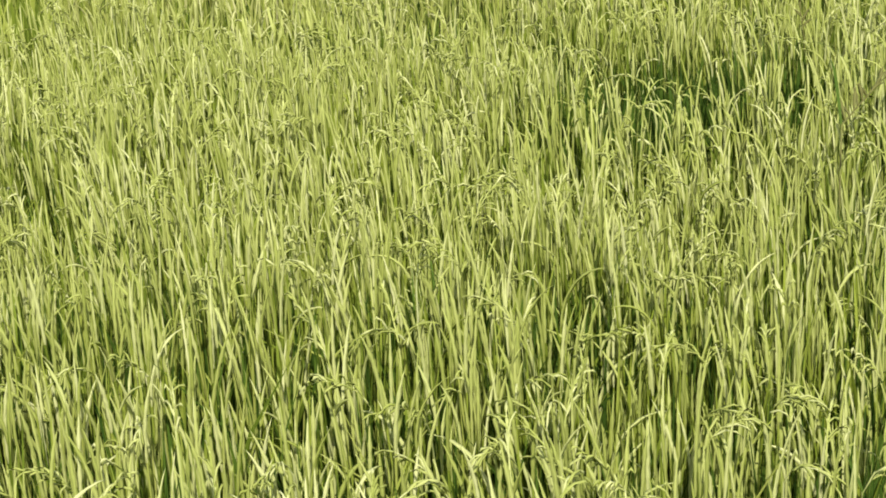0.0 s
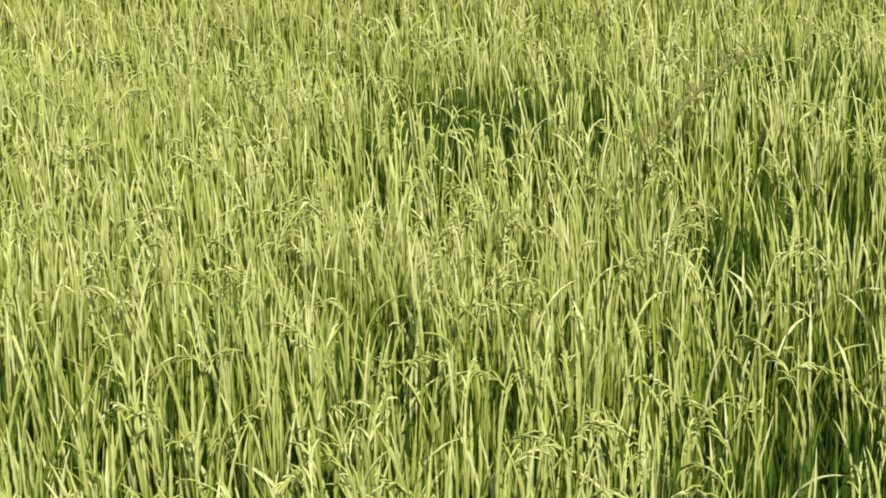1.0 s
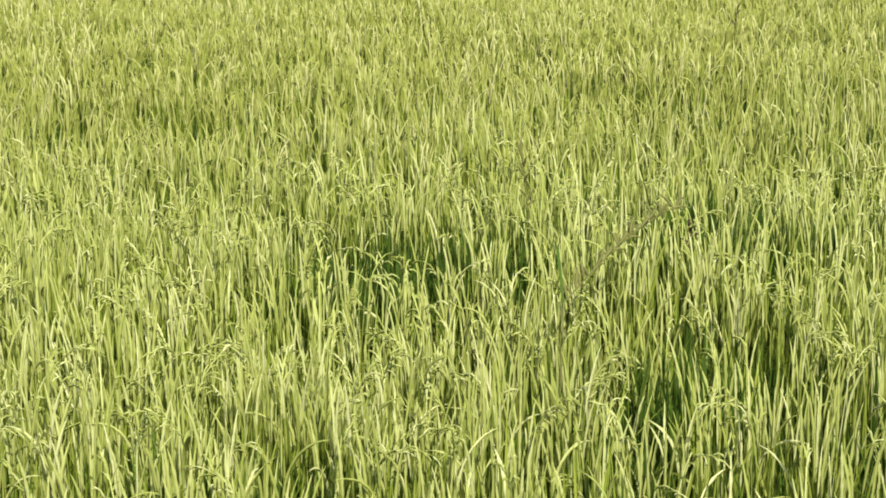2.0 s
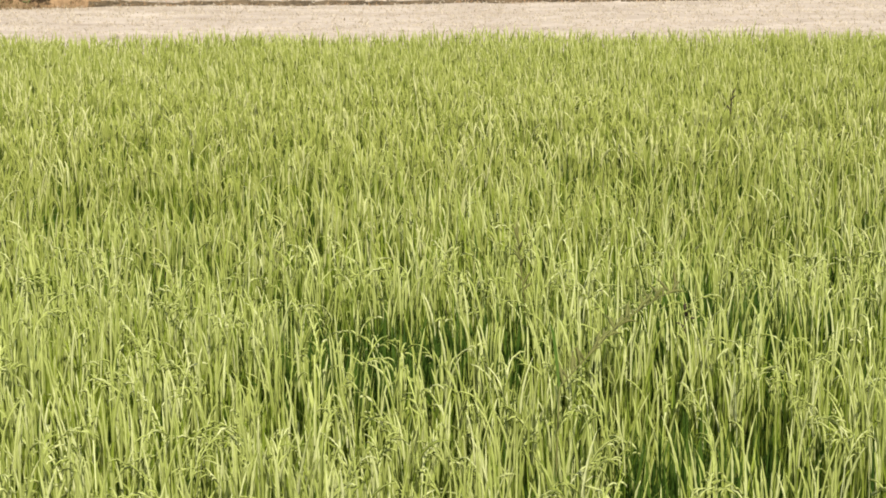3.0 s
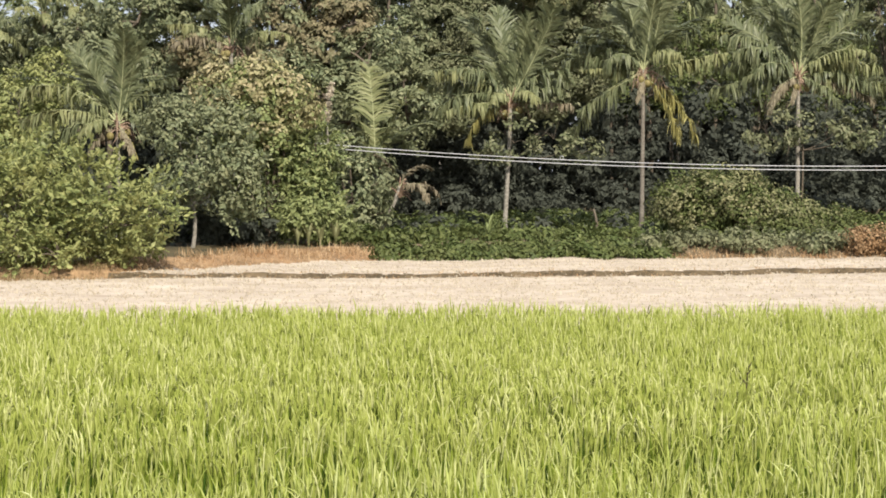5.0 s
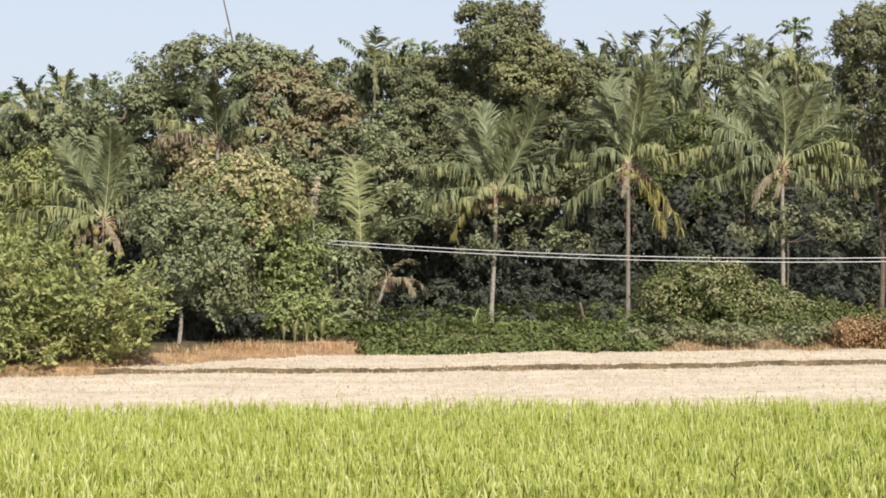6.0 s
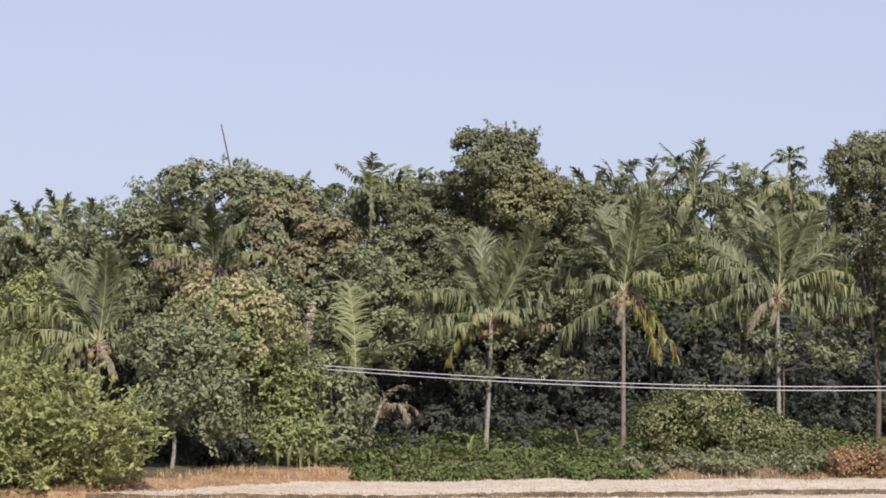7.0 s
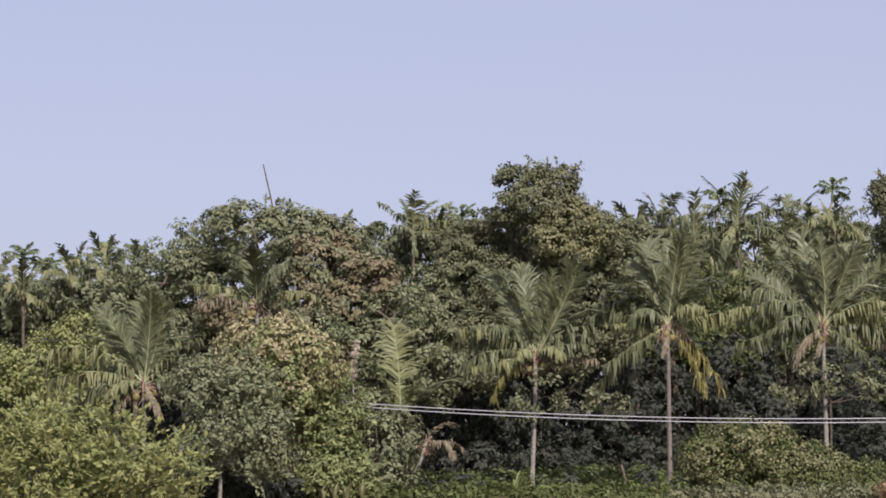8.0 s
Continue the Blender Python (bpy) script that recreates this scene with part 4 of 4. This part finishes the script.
# thicket and far woods take their darkness from the leaf colour too
scatter_cover("thicket", "thicket filling the grove behind the palms, coloured dark for shade", LEAF_SHADED, [(x + rng.uniform(-1, 1), rng.uniform(88, 93), z + rng.uniform(-0.4, 0.4), rng.uniform(1.8, 2.4), 1.2, rng.uniform(1.5, 2.0)) for x in np.arange(-28, 30, 2.3) for z in (0.9, 3.0, 5.4)], 0.30, 1.9, 12, 0.5)
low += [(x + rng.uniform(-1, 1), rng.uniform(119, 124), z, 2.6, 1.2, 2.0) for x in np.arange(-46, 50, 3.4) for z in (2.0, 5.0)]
scatter_cover("far_woods", "dense woods closing the grove behind, coloured dark for shade", LEAF_SHADED, low, 0.9, 0.8, 12, 0.8)


# ---- palms ----
def frond_mesh(name, el, length, droop, leaflet, mat, n=46, hang=0.6, width=0.046, feather=1.0):
    """A palm frond that starts at the origin towards +x, rising at el degrees and bending down by droop degrees."""
    k = 14
    s = np.linspace(0, 1, k)
    ang = radians(el) - radians(droop) * s ** 1.35
    step = length / (k - 1)
    x, z = np.concatenate([[0], np.cumsum(np.cos(ang[:-1]) * step)]), np.concatenate([[0], np.cumsum(np.sin(ang[:-1]) * step)])
    y = 0.10 * rng.normal() * length * s ** 2
    spine = np.stack([x, y, z], 1)
    rib, sheaf = Sheaf(), Sheaf()
    sheaf.add(*tube(spine, np.linspace(0.012, 0.002, k) * length / 3.6, 3))   # core that carries the leaflets
    rib.add(*tube(spine, np.interp(s, [0, 0.08, 0.25, 1], [0.055, 0.036, 0.024, 0.005]) * length / 3.6, 4))
    u = np.sort(rng.uniform(0.13, 0.995, n))
    gap = np.clip(rng.normal(0.85, 0.3, n // 9 + 1), 0.25, 1.1).repeat(9)[:n]   # stretches torn short
    at = np.stack([np.interp(u, s, spine[:, j]) for j in range(3)], 1)
    a = np.interp(u, s, ang)
    tang = np.stack([np.cos(a), np.zeros(n), np.sin(a)], 1)
    up = np.stack([-np.sin(a), np.zeros(n), np.cos(a)], 1)
    size = leaflet * np.interp(u, [0.13, 0.35, 0.65, 0.88, 1], [0.65, 1.0, 1.0, 0.8, 0.45])
    for sign in (-1, 1):
        side = np.array([0, sign, 0])
        torn = np.repeat(rng.normal(0, 0.07 + 0.25 * hang, (n // 6 + 1, 3)), 6, 0)[:n]   # wind gathers them into bundles
        way = unit(tang * 0.75 * feather + side * 0.75 + up * 0.15 + np.array([0, 0, -0.45 * hang]) + torn + rng.normal(0, 0.04 + 0.14 * hang, (n, 3)))
        ln = size * gap * rng.uniform(0.6, 1.2, n)
        mid = at + way * (ln * 0.4)[:, None]
        fall = unit(way * (1 - hang) + np.array([0, 0, -hang * 1.3]) + torn * 0.5 + rng.normal(0, 0.06, (n, 3)))
        low = mid + fall * (ln * 0.35)[:, None]
        tip = low + unit(fall + np.array([0, 0, -0.8 * hang])) * (ln * 0.3)[:, None]
        across = unit(np.cross(way, up) + rng.normal(0, 0.25, (n, 3)))
        sheaf.add(*strips(np.stack([at, mid, low, tip], 1), across, width * rng.uniform(0.8, 1.2, (n, 1)) * np.array([[0.7, 1.0, 0.8, 0.0]])))
    return sheaf.mesh(name, mat), rib.mesh("midrib", MIDRIB, (0, 0, 0), True)


def frond(parent, at, label, *shape):
    leaflets, rib = frond_mesh("frond", *shape)
    ob = part("frond", leaflets, parent, label)
    ob.matrix_local = at
    part("midrib", rib, ob)


def palm(name, label, x, y, z0, top, fronds, lean=(0, 0), radius=0.075, nuts=True, group="palms", category="palm tree", bark=BARK, leaflets=108):
    """fronds: (azimuth, rise, length, droop, kind, and a sideways tilt for some) with azimuth 0 to the east and 90 to the north."""
    ob = thing(name, x, y, z0, label, category, group)
    h = top - z0
    pts = np.array([(lean[0] * (s - 1) * (1 - 0.4 * s), lean[1] * (s - 1), h * s) for s in np.linspace(0, 1, 24)])
    rad = np.interp(np.linspace(0, 1, 24), [0, 0.06, 0.2, 1], [1.5, 1.15, 1.0, 0.8]) * radius * np.where(np.arange(24) % 2, 1.05, 0.96)
    stem = Sheaf()
    stem.add(*tube(pts, rad, 10, 0.03))
    part("trunk", stem.mesh("trunk", bark, (0, 0, 0), True), ob)
    crown = Sheaf()
    for q in range(14):
        az = rng.uniform(0, 6.28)
        d = np.array([math.cos(az), math.sin(az), 0]) * rng.uniform(0.15, 0.4)
        crown.add(*tube(curve_points((0, 0, h - 0.35), d + (0, 0, h + rng.uniform(-0.5, 0.4)), (0, 0, 0.12), 5), np.linspace(0.05, 0.012, 5), 5))
    part("fibre_sheath", crown.mesh("fibre_sheath", FIBRE), ob, "brown fibrous leaf bases")
    for az, rise, length, droop, kind, *tilt in fronds:
        if kind == 0 and rise < 40 and 210 < az % 360 < 330:
            length *= 0.55
        mat = (FROND, FROND_OLD, FROND_DEAD, FROND_GOLD)[kind]
        hang = (0.72, 0.85, 0.88, 0.8)[kind] if rise < 60 else 0.22
        plume = 0.8 if rise < 60 else (1.9, 0.9)[kind > 0]
        size = min(length, 3.2) * (0.30, 0.26, 0.20, 0.26)[kind] * (1.0 if rise < 60 or kind > 0 else 0.82)
        words = ("", "yellowing frond", "withered brown frond", "golden yellow hanging frond")[kind]
        frond(ob, pose(0, 0, h - 0.1, 0, *(tilt or [0]), 0) @ pose(0, 0, 0, 0, 0, az), words, rise, length, droop, size, mat, leaflets, hang, 0.075 if leaflets < 80 else 0.054, plume)
    for q in range(9 if nuts else 0):
        az, ln = rng.uniform(0, 6.28), rng.uniform(0.45, 0.85)
        d = np.array([math.cos(az), math.sin(az), 0])
        stalk = Sheaf()
        stalk.add(*tube(np.array([(0, 0, h - 0.15), (0, 0, h - 0.05), (0, 0, h - 0.25), (0, 0, h - 0.6)]) + np.outer([0.05, 0.4, 0.75, 0.95], d) * ln, [0.03, 0.022, 0.016, 0.006], 5))
        for j in range(7):
            at = np.array([0, 0, h - 0.1 - 0.07 * j]) + d * ln * (0.35 + 0.09 * j)
            stalk.add(*tube(curve_points(at, at + np.array([rng.normal(0, 0.1), rng.normal(0, 0.1), -0.25]), (0, 0, 0), 4), [0.012, 0.01, 0.008, 0.003], 4))
        part("flower_stalk", stalk.mesh("flower_stalk", FIBRE), ob, "dry orange-brown flower stalk")
    if nuts:
        for q in range(4):
            az = rng.uniform(0, 6.28)
            bm = bmesh.new()
            bmesh.ops.create_icosphere(bm, subdivisions=2, radius=0.12)
            for v in bm.verts:
                v.co.z *= 1.25 - 0.25 * (v.co.z > 0) * v.co.z / 0.12
            me = bpy.data.meshes.new("coconut")
            bm.to_mesh(me)
            bm.free()
            me.materials.append(NUT)
            c = part("coconut", me, ob, "yellow-brown coconut")
            c.location = (math.cos(az) * 0.3, math.sin(az) * 0.3, h - 0.35 - 0.12 * (q % 2))
    return ob


def whorl(count, length, top=84, fall=5.4, start=0):
    """Fronds in a spiral, from the upright young ones down to the hanging old ones."""
    return [(start + q * 137.5 + rng.uniform(-10, 10), top - q * fall + rng.uniform(-5, 5), length * rng.uniform(0.88, 1.1) * (0.9 if q < 2 else 1.0), min(30 + q * 5, 95) + rng.uniform(-8, 8), 0) for q in range(count)]


def shuttle(count, length):
    """The young fronds in the middle of a crown, fanned out upright; the last number tilts them sideways."""
    return [((90, 268, 85, 275, 96, 262, 90)[q] + rng.uniform(-8, 8), 84 + rng.uniform(-5, 5), length * rng.uniform(0.84, 1.06), 20 + rng.uniform(-8, 12), 0, (-2, 9, -13, 20, -24, 31, -34)[q] + rng.uniform(-3, 3)) for q in range(count)]


palm("coconut_palm", "coconut palm with a pale leaning trunk and yellow old fronds", 1.86, 63, 0.6, 4.98,
     shuttle(6, 3.4) + [(178, 78, 3.4, 30, 0), (2, 76, 3.3, 34, 0), (60, 50, 3.0, 60, 0), (130, 48, 3.0, 70, 0), (2, 62, 3.0, 22, 0), (180, 48, 2.9, 68, 1), (165, 32, 3.0, 55, 0), (186, 22, 2.7, 75, 0), (194, 0, 2.5, 22, 1), (190, -14, 2.1, 75, 3), (0, 42, 2.3, 62, 0), (-25, 30, 1.9, 45, 0), (-55, 42, 1.6, 110, 1), (235, 35, 1.6, 100, 1), (-6, 4, 2.1, 22, 2), (165, 62, 3.0, 70, 0), (15, 60, 3.0, 65, 0), (195, 56, 2.6, 80, 0), (-15, 55, 2.5, 85, 0)], (0.22, 0))
palm("coconut_palm", "coconut palm with spreading side fronds and yellow hanging ones", 6.30, 64, 0.55, 6.0,
     shuttle(6, 3.0) + [(180, 80, 2.7, 26, 0), (0, 72, 3.3, 24, 0), (50, 48, 3.4, 45, 0), (140, 50, 3.0, 60, 0), (-40, 58, 2.2, 130, 1), (215, 55, 2.0, 130, 0), (180, 8, 2.15, 14, 1), (172, 28, 2.8, 50, 0), (3, 16, 2.8, 8, 1), (186, -22, 3.7, 62, 1), (195, -26, 2.5, 12, 0), (262, -40, 1.2, 45, 2), (-8, -36, 2.9, 42, 3), (-20, -48, 2.6, 38, 3), (160, 60, 2.9, 70, 0), (20, 62, 3.1, 60, 0), (200, 66, 2.6, 80, 0), (-20, 66, 2.6, 75, 0), (172, 44, 2.7, 65, 0)], (0.05, 0), 0.078, bark=BARK_MID)
palm("coconut_palm", "coconut palm with dense upright fronds and dry lower ones", 11.45, 64, 0.9, 5.85,
     shuttle(7, 3.3) + [(180, 74, 3.2, 24, 0), (0, 76, 3.2, 24, 0), (0, 60, 2.6, 75, 0), (178, 36, 2.6, 75, 0), (190, 20, 2.2, 70, 0), (182, 2, 3.0, 32, 0), (150, 30, 3.0, 60, 0), (4, 28, 2.9, 58, 1), (-8, 14, 2.6, 60, 0), (2, 2, 3.3, 18, 1), (-4, -8, 2.7, 26, 2), (225, -10, 2.0, 80, 2), (255, -40, 1.1, 50, 2), (-30, -15, 2.0, 60, 0), (210, 35, 2.4, 95, 0), (165, 56, 3.1, 70, 0), (195, 52, 2.6, 85, 0), (15, 56, 3.1, 70, 0), (-15, 46, 2.8, 80, 1)], (0.0, 0))
palm("coconut_palm", "short coconut palm with orange-brown flower stalks", -10.38, 59.2, 0.45, 4.2,
     shuttle(5, 2.9) + [(176, 70, 2.5, 40, 0), (100, 55, 2.6, 50, 0), (178, 50, 3.5, 85, 1), (60, 45, 2.6, 60, 0), (184, 24, 3.0, 55, 1), (150, 35, 2.6, 60, 0), (4, 54, 1.9, 8, 1), (15, 25, 2.3, 50, 0), (225, 20, 1.6, 95, 1), (330, -45, 1.3, 30, 3), (300, -30, 1.4, 40, 2), (205, -25, 1.4, 50, 2), (195, 2, 2.4, 30, 0), (165, 62, 2.6, 60, 0), (20, 62, 2.3, 50, 0)], (0, 0))
palm("coconut_palm", "coconut palm half hidden among trees", -8.0, 69, 0.6, 7.2,
     whorl(6, 2.8, 80) + [(178, 42, 2.5, 60, 1), (186, 28, 2.3, 70, 2), (2, 38, 2.4, 75, 1), (70, 40, 2.6, 60, 0)], (0, 0))
palm("coconut_palm", "young coconut palm with one upright fan of fronds", -2.6, 63, 0.6, 2.9,
     [(90, 86, 3.3, 14, 1), (182, 74, 3.2, 36, 1), (2, 74, 3.1, 36, 1), (188, 62, 2.5, 60, 0), (8, 61, 2.5, 60, 0), (270, 45, 2.0, 80, 0)], (0, 0), 0.09, False)
palm("coconut_palm", "dead drooping palm among shrubs", -1.75, 61.5, 0.6, 2.15,
     [(180, 20, 1.6, 100, 2), (5, 28, 1.7, 120, 2), (320, 30, 1.6, 125, 2), (200, 75, 1.5, 60, 2), (30, 70, 1.6, 110, 2)], (0.7, 0), 0.07, False)
FAR = "far coconut palm rising over the trees"
for x, y, top, ln in ((-3.05, 90, 12.6, 2.7), (-2.0, 91, 12.3, 2.4), (8.2, 100, 13.2, 2.6), (9.8, 101, 13.6, 3.0), (11.2, 99, 12.9, 3.3), (13.6, 100, 13.7, 3.5), (16.4, 101, 13.3, 3.4), (22.2, 101, 12.2, 3.2), (18.7, 100, 13.5, 2.7), (17.7, 102, 13.2, 2.6), (12.2, 96, 10.2, 3.2), (15.2, 96, 10.4, 3.3), (18.4, 95, 10.2, 3.3), (8.6, 96, 10.2, 3.0), (-20.4, 104, 12.2, 2.7), (-22.4, 105, 11.8, 2.7), (-24.6, 103, 10.9, 2.7), (-18.2, 102, 11.6, 2.6), (-26.6, 105, 11.2, 2.7), (-13.5, 75, 6.4, 3.0)):
    palm("coconut_palm", FAR, x, y, 0.5, top - 0.75, [(*f[:4], 1 if q % 3 == 1 else 0) for q, f in enumerate(whorl(15, ln * 0.9, 80, 6, rng.uniform(0, 360)))], (0, 0), 0.10, False, "far palms", "palm tree", BARK_DARK, 44)


def areca(x, y, top, s=1.0):
    ob = thing("areca_palm", x, y, 0.5, "slender far areca palm with a small tuft of fronds", "palm tree", "areca palms")
    h = top - 1.3
    stem = Sheaf()
    stem.add(*tube([(0.1 * math.sin(i), 0, h * i / 11) for i in range(12)], np.linspace(0.09, 0.06, 12), 6))
    part("trunk", stem.mesh("trunk", BARK, (0, 0, 0), True), ob)
    shaft = Sheaf()
    shaft.add(*tube([(0, 0, h), (0, 0, h + 0.4), (0, 0, h + 0.8)], [0.09, 0.1, 0.04], 6))
    part("crownshaft", shaft.mesh("crownshaft", ARECA, (0, 0, 0), True), ob, "green crownshaft")
    for az, rise, length, droop, kind in [(q * 137.5, 78 - 8 * q + rng.uniform(-6, 6), 1.55 * s * rng.uniform(0.85, 1.1), 70 + rng.uniform(-15, 15), 0) for q in range(9)]:
        frond(ob, pose(0, 0, h + 0.7, 0, 0, az), "", rise, length, droop, 0.55 * s, ARECA, 26, 0.45, 0.11, 1.2)


for x, y, top in ((21.6, 116, 16.9), (14.6, 115, 16.4), (9.6, 114, 14.8), (11.2, 116, 14.4), (20.4, 114, 14.2), (22.6, 115, 14.0), (16.8, 113, 14.0), (18.4, 115, 14.4), (-0.9, 112, 15.1), (-2.1, 114, 14.7), (-22.5, 114, 12.6), (-20.8, 115, 12.4), (-25.6, 113, 11.6), (-24.2, 116, 11.8), (-27.3, 114, 12.4), (-18.9, 116, 12.0), (-6.2, 112, 14.0), (13.0, 112, 13.8)):
    areca(x, y, top + (-0.3 if 5 < x and top < 16 else 0.9 if x < -15 else -0.15), rng.uniform(0.75, 0.85) if x > 5 else rng.uniform(0.8, 1.0))


# ---- the bare pole, the cables ----
def bare_stick(name, label, a, b, r):
    stem = Sheaf()
    stem.add(*tube(curve_points(a, b, (0.08, 0, 0), 9), np.linspace(r, r * 0.5, 9), 6, 0.1))
    tagged(new(name, stem.mesh(name, BARK_DARK, (0, 0, 0), True)), label, "pole")


bare_stick("bare_pole", "thin bare leaning pole above the treetops", (-8.6, 85.5, 9.0), (-9.55, 85.0, 14.55), 0.06)
bare_stick("bare_pole", "short bare stick above the creeper-covered tree", (3.25, 85.5, 8.0), (3.2, 85.5, 14.75), 0.07)
bare_stick("bare_pole", "cut pale stump of a thin palm", (4.55, 62, 0.4), (4.5, 62, 1.4), 0.07)


def cable(dz, dy):
    me = Sheaf()
    xs = np.linspace(-6.5, 40, 60)
    me.add(*tube([(x, 60.6 - 0.12 * (x + 4) + dy, 2.63 + dz + 0.0027 * (x - 12.5) ** 2) for x in xs], np.full(60, 0.0135), 5))
    return tagged(new("power_cable", me.mesh("power_cable", WIRE, (0, 0, 0), True)), "sagging grey power cable in front of the palms", "cable", "power cables")


cable(0.0, 0)
upper = cable(0.12, 0.2)
ring_at = np.array([3.36, 59.92, 3.03])
loop = Sheaf()
loop.add(*tube([ring_at + 0.05 * np.array([math.cos(a), 0, math.sin(a) * 1.2]) for a in np.linspace(0, 6.28, 13)], np.full(13, 0.009), 5))
part("cable_loop", loop.mesh("cable_loop", WIRE, (0, 0, 0), True), upper, "small pale loop of wire tied to the cable")


# ---- weeds in the rice ----
def weed(label, foot, tip, ear, mat, branches, branch, bend=None):
    """A bent stem with a leaf and an ear of short dark spikes."""
    ob = thing("weed_grass", foot[0], foot[1], 0, label, "weed", "weeds")
    o = (foot[0], foot[1], 0)
    a, b = np.array([foot[0], foot[1], 0.0]), np.array(tip, float)
    pts = curve_points(a, b, (-0.08 * (b[0] - a[0]), 0.0, 0.05), 12)
    if bend:   # upright at first, then bowed over
        pts = np.concatenate([curve_points(a, bend, (0, 0, 0), 5)[:-1], curve_points(bend, b, (0, 0, 0.04), 8)])
    stem = Sheaf()
    stem.add(*tube(pts, np.linspace(0.004, 0.0018, 12), 5))
    stalk = part("stem", stem.mesh("stem", WEED, o, True), ob)
    for q in range(branches):
        u = 1 - ear * q / max(branches - 1, 1)
        at = np.array([np.interp(u, np.linspace(0, 1, 12), pts[:, j]) for j in range(3)])
        d = unit(unit(b - a) * 0.8 + rng.normal(size=3) * np.array([0.45, 0.3, 0.35]))
        spike = Sheaf()
        ln = branch * rng.uniform(0.7, 1.2)
        spike.add(*tube(curve_points(at, at + d * ln, (0, 0, 0.008), 6), np.array([0.002, 0.005, 0.006, 0.005, 0.003, 0.001]), 5, 0.3))
        part("spike", spike.mesh("spike", mat, o), stalk, "dark ear spike")
    for q in range(2):
        leaf = Sheaf()
        u = rng.uniform(0.35, 0.6)
        at = np.array([np.interp(u, np.linspace(0, 1, 12), pts[:, j]) for j in range(3)])
        az = rng.uniform(0, 6.28)
        end = at + np.array([math.cos(az) * 0.2, math.sin(az) * 0.2, 0.18])
        leaf.add(*strips(curve_points(at, end, (0, 0, 0.06), 6)[None], np.array([[-math.sin(az), math.cos(az), 0]]), np.array([[0.006, 0.01, 0.01, 0.008, 0.005, 0]])))
        part("leaf", leaf.mesh("leaf", RICE_GREEN_SHADED, o), ob)


weed("leaning weed grass with an olive-brown branching ear", (0.33, 5.8), (0.89, 7.1, 1.13), 0.62, WEED, 32, 0.08, (0.38, 5.95, 1.05))
weed("weed grass with a nearly black seed head", (0.97, 7.35), (0.955, 7.3, 0.99), 0.10, WEED_DARK, 6, 0.04)
weed("leaning weed grass with a thin olive ear", (0.42, 8.2), (0.34, 8.2, 1.14), 0.24, WEED, 12, 0.07)
weed("weed grass with a dark bent ear", (2.2, 14.6), (2.24, 14.6, 1.08), 0.16, WEED_DARK, 6, 0.06)


def dry_stalk(foot, tip):
    """A bleached rice stem with two withered leaves."""
    ob = thing("dry_rice_stalk", foot[0], foot[1], 0, "pale dying rice stalk standing among the green", "rice")
    o = (foot[0], foot[1], 0)
    pts = curve_points((foot[0], foot[1], 0), tip, (0.01, 0, 0.02), 10)
    stem = Sheaf()
    stem.add(*tube(pts, np.linspace(0.006, 0.0035, 10), 6))
    part("stem", stem.mesh("stem", RICE_EAR, o, True), ob)
    for u, dx, dz in ((6, 0.05, 0.2), (7, -0.02, 0.12)):
        leaf = Sheaf()
        leaf.add(*strips(curve_points(pts[u], pts[u] + np.array([dx, 0.02, dz]), (dx * 0.4, 0, 0.03), 7)[None], np.array([[0.9, 0.4, 0.0]]), np.array([[0.008, 0.013, 0.014, 0.013, 0.01, 0.006, 0.0]])))
        part("leaf", leaf.mesh("leaf", RICE_EAR, o), ob)


for foot, tip in (((-2.14, 8.6), (-2.05, 8.75, 1.12)), ((-2.2, 8.75), (-2.22, 8.8, 1.05)), ((-0.47, 6.45), (-0.44, 6.5, 1.03)), ((-1.95, 8.9), (-1.93, 8.95, 1.04))):
    dry_stalk(foot, tip)


# ---- strap-leaved plants on the bank ----
def strap_plant(x, y, z, label, mat):
    ob = thing("strap_leaved_plant", x, y, z, label, "plant")
    for q in range(8):
        az, ln = rng.uniform(0, 6.28), rng.uniform(0.7, 1.15)
        d = np.array([math.cos(az), math.sin(az), 0])
        s = np.linspace(0, 1, 7)[:, None]
        spine = d * s ** 2 * ln * rng.uniform(0.2, 0.5) + np.array([0, 0, 1]) * ln * (s - 0.25 * s ** 3)
        leaf = Sheaf()
        leaf.add(*creased(spine[None], np.array([[-d[1], d[0], 0.0]]), np.array([[0.03, 0.06, 0.085, 0.09, 0.075, 0.045, 0.0]])))
        part("leaf", leaf.mesh("leaf", mat), ob)


for x, y in ((1.05, 58.4), (1.35, 58.9)):
    strap_plant(x, y, 0.5, "pale green plant with upright strap-shaped leaves", LEAF_PALE)
for x, y in ((-4.75, 58.0), (-4.4, 57.8), (-4.05, 57.9), (-3.6, 58.1)):
    strap_plant(x, y, height(x, y) - 0.03, "olive strap-leaved plant on the dry bank", LEAF_OLIVE)
